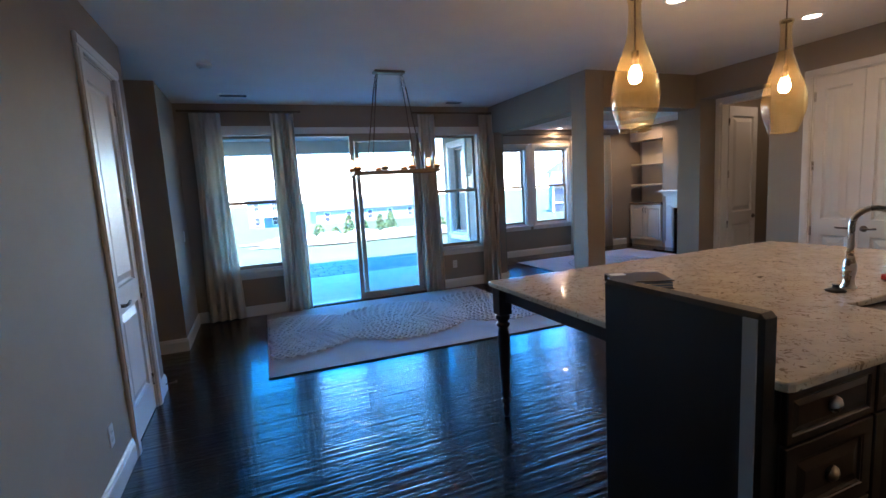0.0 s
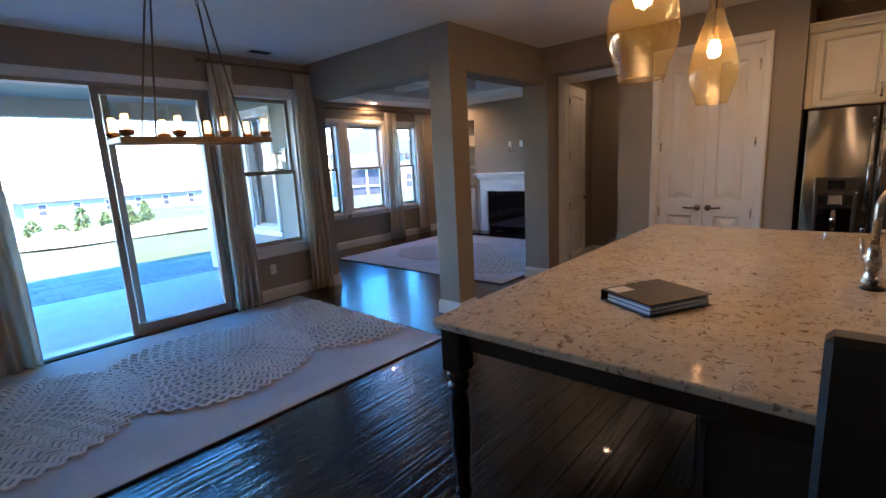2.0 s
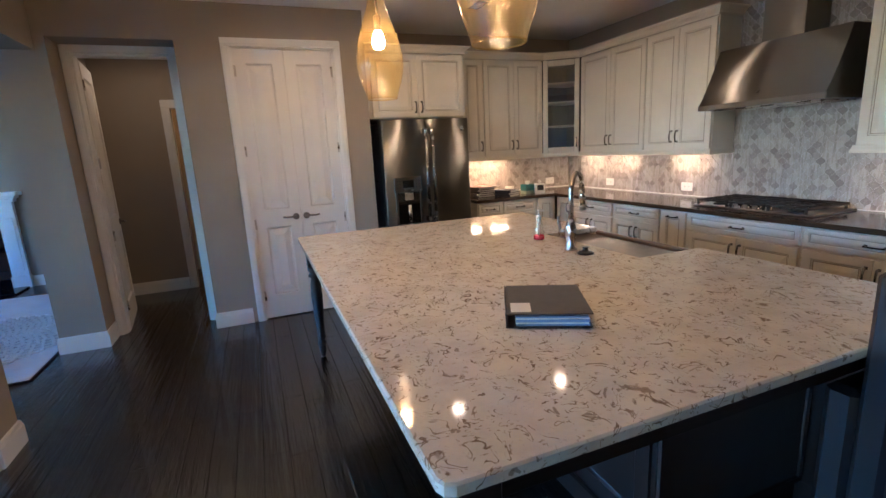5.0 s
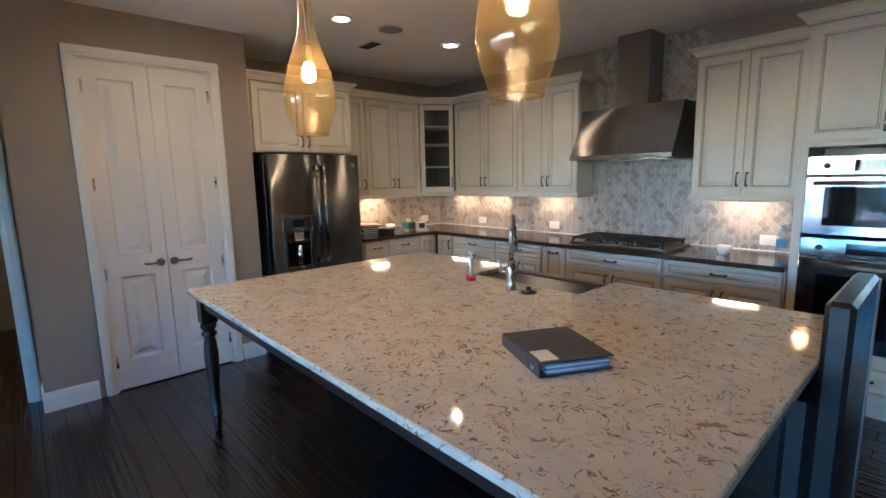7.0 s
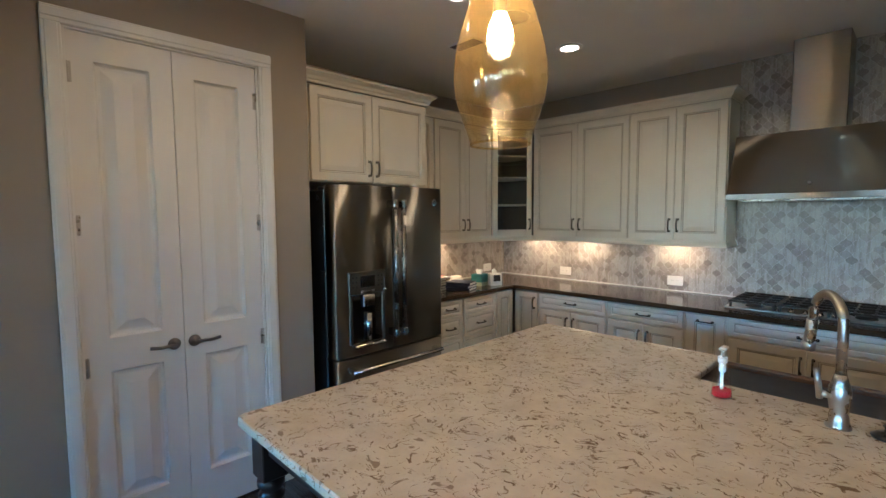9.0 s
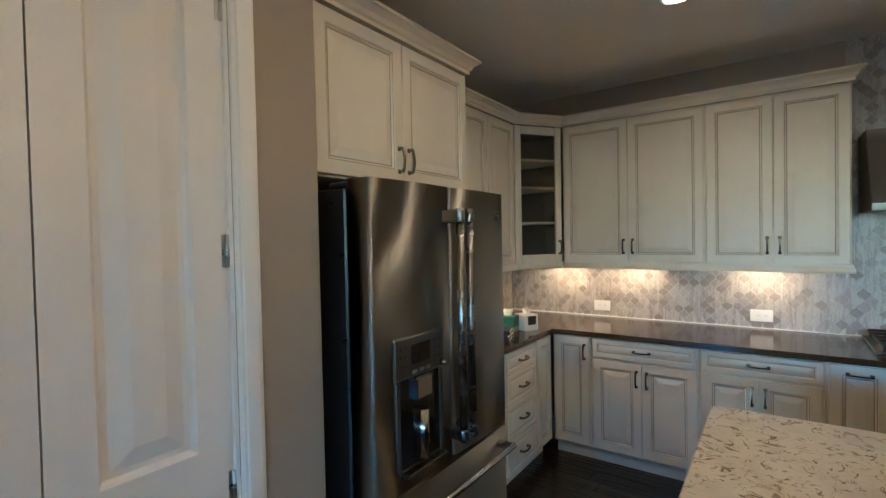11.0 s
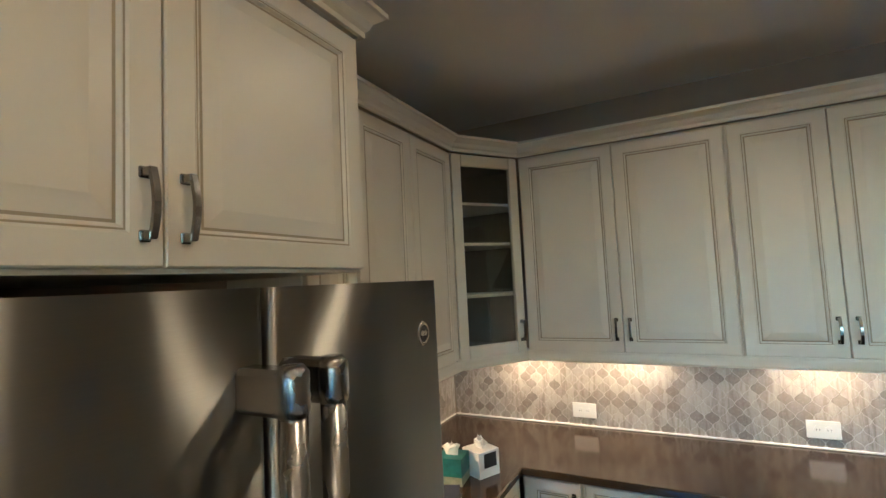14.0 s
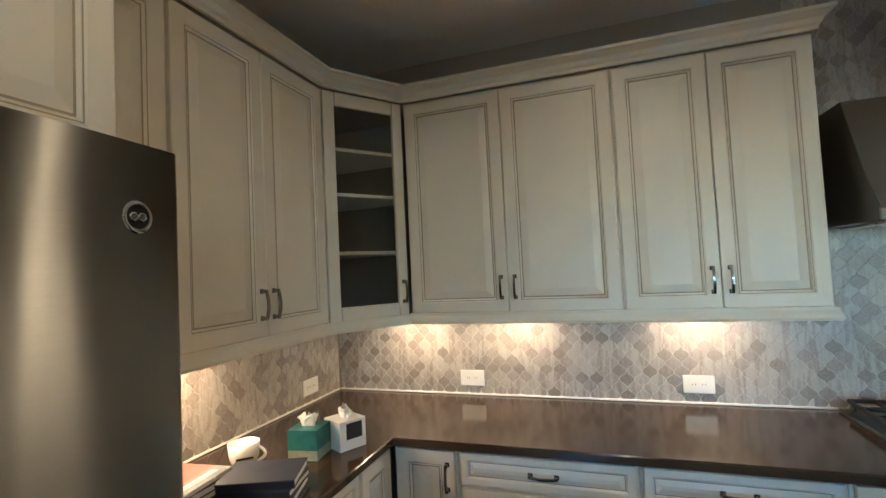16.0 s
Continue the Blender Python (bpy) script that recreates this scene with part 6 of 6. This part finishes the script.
bed = [(6.0 + 6.0 * math.cos(2 * math.pi * i / n) * (1 + 0.12 * math.sin(5 * i)), 23.6 + 5.6 * math.sin(2 * math.pi * i / n) * (1 + 0.10 * math.cos(7 * i))) for i in range(n)]
vs = [(x, y, ground_z(x, y) + 0.12) for x, y in bed] + [(6.0, 23.6, ground_z(6.0, 23.6) + 0.25)]
setting("planting_bed", g.add(vs, [(i, (i + 1) % n, n) for i in range(n)], True), "mulch", "pale straw planting bed below the shrubs", "planting bed")
rocks = empty("rock_edging", pose(0, 0, 0), "loose grey rocks scattered over the bed", "rocks", kind="stuff")
rnd = random.Random(4)
g = Geo()
for i in range(110):
    a, q = rnd.uniform(0, 6.28), rnd.uniform(0.1, 1) ** 0.5
    x, y = 6.0 + 5.4 * q * math.cos(a), 23.6 + 5.0 * q * math.sin(a)
    r = rnd.uniform(0.12, 0.32)
    g.lathe([(r * 0.7, -0.3 * r), (r * rnd.uniform(0.9, 1.2), 0.0), (r * 0.8, 0.35 * r), (r * 0.3, 0.5 * r)], 7, x, y, Matrix.Translation((0, 0, ground_z(x, y) + 0.20)), smooth=False)
part("rock", g, "rock", rocks)


def shrub(x, y, r, h, n, name="shrub", label="small conical green shrub in the planting bed"):
    """A bush of many small leaf cards round a few stems."""
    z0 = ground_z(x, y)
    e = empty(name, pose(x, y, z0), label, "shrub", "shrubs in the bed")
    rnd = random.Random(int(x * 91 + y * 7))
    st = Geo()
    for i in range(5):
        a = rnd.uniform(0, 6.28)
        st.tube([(0, 0, 0), (0.3 * r * math.cos(a), 0.3 * r * math.sin(a), h * 0.4), (0.6 * r * math.cos(a), 0.6 * r * math.sin(a), h * 0.8)], 0.02, 6)
    part("stem", st, "bark", e)
    lf = Geo()
    for i in range(n):
        a, u = rnd.uniform(0, 6.28), rnd.uniform(0.05, 1)
        rr = r * ((1 - u) ** 0.55 + 0.10) * rnd.uniform(0.45, 1.08)
        c = Vector((rr * math.cos(a), rr * math.sin(a), h * u))
        d1 = Vector((rnd.uniform(-1, 1), rnd.uniform(-1, 1), rnd.uniform(-1, 1))).normalized() * 0.09
        d2 = d1.cross(Vector((rnd.uniform(-1, 1), rnd.uniform(-1, 1), rnd.uniform(-1, 1)))).normalized() * 0.05
        lf.add([tuple(c - d1), tuple(c + d2), tuple(c + d1), tuple(c - d2)], [(0, 1, 2, 3)])
    part("foliage", lf, "leaf", e)


for x, y, r, h in ((3.9, 28.8, 0.62, 1.1), (4.9, 29.0, 0.55, 0.75), (5.7, 28.7, 0.60, 1.7), (6.6, 28.8, 0.52, 1.3), (7.6, 28.6, 0.55, 1.6), (8.2, 28.3, 0.6, 1.8), (-1.6, 13.2, 0.55, 1.1), (11.3, 27.5, 0.5, 0.9)):
    shrub(x, y, r * 0.62, h * 0.72, 420)


def house(name, x, y, w, d, h, wall_mat, m_rz, label, porch=False, gable=True, roof_h=2.4, storeys=2, gap=3.0):
    """A house whose front faces -y before it is turned; windows are recessed units with panes."""
    z0 = min(ground_z(x, y), ground_z(x, y + d)) - 0.1
    e = empty(name, pose(x, y, z0, 0, 0, m_rz), label, "house", "houses beyond the lawn")
    part("wall", Geo().box(-w / 2, w / 2, 0, d, 0, h, 0.0), wall_mat, e)
    g = Geo()
    o = 0.5
    if gable:
        vs = [(-w / 2 - o, -o, h), (w / 2 + o, -o, h), (w / 2 + o, d + o, h), (-w / 2 - o, d + o, h), (0, -o, h + roof_h), (0, d + o, h + roof_h)]
        g.add(vs, [(0, 4, 5, 3), (1, 2, 5, 4), (0, 1, 4), (2, 3, 5), (0, 3, 2, 1)])
        part("gable", Geo().add([(-w / 2, 0.0, h), (w / 2, 0.0, h), (0, 0.0, h + roof_h * 0.93)], [(0, 1, 2)]), wall_mat, e)
    else:
        vs = [(-w / 2 - o, -o, h), (w / 2 + o, -o, h), (w / 2 + o, d + o, h), (-w / 2 - o, d + o, h), (-w / 2 + 2, d / 2, h + roof_h), (w / 2 - 2, d / 2, h + roof_h)]
        g.add(vs, [(0, 1, 5, 4), (1, 2, 5), (2, 3, 4, 5), (3, 0, 4), (0, 3, 2, 1)])
    part("roof", g, "roof", e)
    for s in range(storeys):
        k = int(w // gap)
        for i in range(k):
            xx = -w / 2 + w * (i + 0.5) / k
            zz = 1.0 + s * 2.9
            wn_ = part("window", Geo().box(xx - 0.55, xx + 0.55, -0.06, 0.0, zz - 0.08, zz + 1.58, 0.0), "trim", e)
            part("pane", Geo().box(xx - 0.45, xx + 0.45, -0.08, -0.061, zz, zz + 0.72, 0).box(xx - 0.45, xx + 0.45, -0.08, -0.061, zz + 0.80, zz + 1.5, 0), "house_glass", wn_)
    if porch:
        part("porch_roof", Geo().add([(-2.6, -3, 2.6), (2.6, -3, 2.6), (2.6, 0, 2.6), (-2.6, 0, 2.6), (0, -3, 3.9), (0, 0, 3.9)], [(0, 4, 5, 3), (1, 2, 5, 4), (0, 1, 4), (0, 3, 2, 1)]), "trim", e)
        for xx in (-2.4, 2.4):
            part("porch_post", Geo().box(xx - 0.15, xx + 0.15, -2.95, -2.65, 0, 2.6, 0.01), "trim", e)
    return e


house("house", 4.4, 99, 10, 8, 5.8, "siding_blue", 0, "pale blue two-storey house with a white porch", True, False, 2.6, 2, 2.6)
house("house", 23.0, 88, 24, 9, 2.9, "siding_tan", 0, "long low tan house with a stone end", False, False, 2.0, 1, 4.0)
house("house", 34.5, 40.5, 10, 10, 4.6, "siding_white", -42, "pale two-storey house with steep front gable", False, True, 3.6, 2, 3.2)
house("house", 45, 33.5, 11, 10, 5.0, "siding_white", -52, "pale gabled house beyond the living-room lawn", False, True, 3.8, 2, 3.0)
sp2 = empty("screen_porch", pose(31.2, 38.6, ground_z(31, 38) - 0.1, 0, 0, -42), "dark screened porch with white posts and low roof", "porch")
for x0, x1, z0, z1 in ((-3, -2.85, 0, 2.6), (2.85, 3, 0, 2.6), (-0.08, 0.08, 0, 2.6), (-3, 3, 2.6, 2.8), (-2.85, 1.4, 0.9, 1.0), (1.4, 1.52, 0, 2.6)):
    part("post", Geo().box(x0, x1, 0, 0.15, z0, z1, 0), "trim", sp2)
part("screen", Geo().box(-2.85, 1.4, 0.16, 0.18, 0.0, 2.6, 0), "house_glass", sp2)
part("door", Geo().box(1.55, 2.6, 0.1, 0.16, 0.0, 2.3, 0), "trim", sp2)
part("roof", Geo().add([(-3.4, -0.4, 2.8), (3.4, -0.4, 2.8), (3.4, 3.0, 4.2), (-3.4, 3.0, 4.2)], [(0, 1, 2, 3)]).box(-3.3, 3.3, 0, 3, 2.8, 2.85, 0), "roof", sp2)

# porch over the patio
pr = empty("porch_roof", pose(0, 0, 0), "grey-beige porch ceiling with front beam and posts", "porch")
part("ceiling_board", Geo().box(-2.3, 3.985, 7.155, 10.1, 2.62, 2.70, 0.0), "porch_paint", pr)
part("front_beam", Geo().box(-2.3, 3.985, 9.95, 10.2, 2.38, 2.62, 0.004), "porch_paint", pr)
part("post", Geo().box(-2.3, -2.1, 9.95, 10.15, -0.17, 2.38, 0.006), "trim", pr)
part("post", Geo().box(3.78, 3.98, 9.95, 10.15, -0.17, 2.38, 0.006), "trim", pr)
part("roof_slab", Geo().box(-2.6, 9.6, -1.0, 10.5, 3.15, 3.3, 0.0), "roof", pr)
ln = empty("wall_lantern", pose(3.985, 7.79, 1.66), "dark metal wall lantern on the porch wall", "lantern")
part("back_plate", Geo().box(-0.015, 0, -0.05, 0.05, -0.02, 0.16, 0.004), "pewter", ln)
part("arm", Geo().tube([(-0.01, 0, 0.12), (-0.08, 0, 0.15), (-0.12, 0, 0.10)], 0.008, 8), "pewter", ln)
part("cage", Geo().box(-0.175, -0.065, -0.055, 0.055, 0.08, 0.095, 0.003).box(-0.175, -0.065, -0.055, 0.055, -0.13, -0.115, 0.003), "pewter", ln)
part("glass", Geo().box(-0.165, -0.075, -0.045, 0.045, -0.115, 0.08, 0.002), "clear", ln)

# bare young tree outside the living-room windows
tr = empty("bare_tree", pose(6.6, 13.6, ground_z(6.6, 13.6)), "small leafless tree on the lawn", "tree")
tk, tw = Geo(), Geo()
tk.tube([(0, 0, 0), (0.03, 0, 0.8), (-0.02, 0.03, 1.6), (0.02, 0, 2.4)], 0.035, 8)
rnd = random.Random(8)
for i in range(26):
    a, z = rnd.uniform(0, 6.28), rnd.uniform(0.8, 2.3)
    p = Vector((0, 0, z))
    pts = [tuple(p)]
    d = Vector((math.cos(a), math.sin(a), 1.0)).normalized()
    for k in range(4):
        p = p + d * rnd.uniform(0.18, 0.3)
        d = (d + Vector((rnd.uniform(-0.3, 0.3), rnd.uniform(-0.3, 0.3), 0.15))).normalized()
        pts.append(tuple(p))
    tw.tube(pts, 0.009, 5)
part("trunk", tk, "bark", tr)
part("limbs", tw, "bark", tr)

# ---------- pieces: pavers, tiles, planks ----------
pv = empty("paver_patio", pose(0, 0, 0), "grey interlocking pavers beyond the slab", "paving", kind="structure")
rnd = random.Random(2)
pm = Geo().box(0, 0.295, 0, 0.195, 0, 0.06, 0.008).mesh("paver", M["paver"])
pm2 = Geo().box(0, 0.195, 0, 0.195, 0, 0.06, 0.008).mesh("paver_half", M["paver"])
for r in range(11):
    x = -1.4 + rnd.uniform(-0.2, 0)
    while x < 5.0 - 0.18 * r:
        big = rnd.random() < 0.6
        o = new("paver", pm if big else pm2)
        o.parent = pv
        o.location = (x, 9.67 + r * 0.2, -0.12 + rnd.uniform(-0.003, 0.003))
        x += 0.3 if big else 0.2
setting("paver_base", Geo().box(-1.8, 5.2, 9.66, 11.9, -0.175, -0.125, 0), "mulch", "sandy joints under the pavers", "paving base")


def lantern(a, b):
    """Outline of an arabesque tile: four ogee arcs between pointed side, top and bottom tips."""
    pts, n = [], 6
    q = []
    for i in range(n + 1):
        u = i / n
        x = a * (1 - u)
        y = b * u
        bulge = 0.062 * math.sin(2 * math.pi * u)
        q.append((x + a * bulge, y + b * bulge))
    for sx, sy, rev in ((1, 1, False), (-1, 1, True), (-1, -1, False), (1, -1, True)):
        seq = [(sx * x, sy * y) for x, y in q]
        if rev:
            seq.reverse()
        pts += seq[:-1]
    return pts


TA, TB = 0.0345, 0.0395
shape = lantern(TA * 0.965, TB * 0.965)


def tile_mesh(flip=None):
    n = len(shape)
    vs = [(x, 0.0, z) for x, z in shape] + [(x, -0.0016, z) for x, z in shape] + [(x * 0.965, -0.0026, z * 0.965) for x, z in shape]
    fs = [tuple(2 * n + i for i in range(n))]
    fs += [(k * n + i, k * n + (i + 1) % n, (k + 1) * n + (i + 1) % n, (k + 1) * n + i) for k in range(2) for i in range(n)]
    return vs, fs


tv, tf = tile_mesh()
tg = Geo().add(tv, tf)
tmesh = tg.mesh("tile", M["tile"])


def covered(x, z, zones):
    return any(x0 - 0.0005 <= x <= x1 + 0.0005 and z0 - 0.0005 <= z <= z1 + 0.0005 for x0, x1, z0, z1 in zones)


def splash(name, m, zones, clip, label, limit, near):
    """A tiled splashback: grout bed, whole tiles as parts within 'near', the others joined."""
    bed = Geo()
    for x0, x1, z0, z1 in zones:
        bed.box(x0, x1, -0.0035, 0.0, z0, z1, 0)
    e = setting(name, bed, "grout", label, "splashback")
    e.matrix_basis = m
    rest, made = Geo(), 0
    rnd = random.Random(11)
    rows = int(2.0 / TB) + 1
    for r in range(rows):
        z = 0.945 + r * TB
        cols = int(4.4 / (2 * TA)) + 2
        for c in range(cols):
            x = (c + (0.5 if r % 2 else 0)) * 2 * TA
            held = [covered(x + a, z + d, zones) for a, d in shape]
            inside, edge = all(held), any(held)
            if inside and made < limit and near(x):
                o = new("tile", tmesh)
                o.parent = e
                o.location = (x, -0.003, z)
                made += 1
            elif inside:
                rest.add([(x + a, -0.003 + b, z + d) for a, b, d in tv], tf)
            elif edge:
                zone = max(zones, key=lambda q: sum(covered(x + a, z + d, [q]) for a, d in shape))
                rest.add([(min(max(x + a, zone[0]), zone[1]), -0.003 + b, min(max(z + d, zone[2]), zone[3])) for a, b, d in tv], tf)
    tagged(part("tile_field", rest, "tile", e), kind="stuff")


splash("splashback_south", pose(XE, YS, 0, 0, 0, 180), [(0.012, 2.33, 0.93, 1.33), (2.33, 3.38, 0.93, CEIL - 0.002), (3.38, 4.14, 0.93, 1.33)], None,
       "grey-beige marble lantern tiles on the range wall", 250, lambda x: x < 2.0)
splash("splashback_east", pose(XE, 1.10, 0, 0, 0, -90), [(0.0, 1.683, 0.93, 1.33)], None, "grey-beige marble lantern tiles on the end wall", 120, lambda x: True)
setting("splash_bead", Geo().box(2.20, XE - 0.012, YS + 0.001, YS + 0.013, 0.921, 0.930, 0.002).box(XE - 0.012, XE - 0.001, YS + 0.013, 1.10, 0.921, 0.930, 0.002), "plastic", "thin white bead along the worktop", "trim")

# hardwood boards
setting("subfloor", Geo().box(XL - T, XE + T, YS - T, 4.61, -0.14, -0.012, 0).box(XE + T, 8.45, 2.9, 4.61, -0.14, -0.012, 0).box(-1.85, 9.15, 4.61, YW + T, -0.14, -0.012, 0).box(3.99, 9.15, YW + T, YLR + T, -0.14, -0.012, 0), "subfloor", "dark bed below the boards", "floor")
fl = empty("floor", pose(0, 0, 0), "dark glossy hand-scraped hardwood floor", "floor", kind="structure")
rnd = random.Random(5)
PWID = 0.127
pieces = {}
rest = Geo()
LENGTHS = (0.62, 0.86, 1.10, 1.37)
for L in LENGTHS:
    pieces[L] = Geo().box(0.0006, L - 0.0006, 0.0006, PWID - 0.0006, -0.012, 0.0, 0.0014).mesh("plank", M["floor"])
made = 0
y, row = -0.10, 0
while y < YLR - 0.01:
    xlo, xhi = (-1.7, 9.0)
    if y > YW - 0.05:
        xlo = 4.0
    elif y < 4.60:
        xlo, xhi = XL - 0.02, (8.35 if y > 2.9 else XE)
    x = xlo - rnd.uniform(0, 0.5)
    while x < xhi:
        L = LENGTHS[rnd.randrange(4)]
        near = 1.9 < y < 6.6 and -0.6 < x < 4.6 and not (2.1 < x < 4.4 and y < 2.2)
        if near and made < 300 and x > xlo and x + L < xhi:
            o = new("plank", pieces[L])
            o.parent = fl
            o.location = (x, y, 0.0)
            made += 1
        else:
            rest.box(max(x, xlo) + 0.0006, min(x + L, xhi) - 0.0006, y + 0.0006, y + PWID - 0.0006, -0.012, 0.0, 0.0014)
        x += L
        if xhi - x < 0.05:
            break
    y += PWID
    row += 1
tagged(part("far_planks", rest, "floor", fl), kind="stuff")
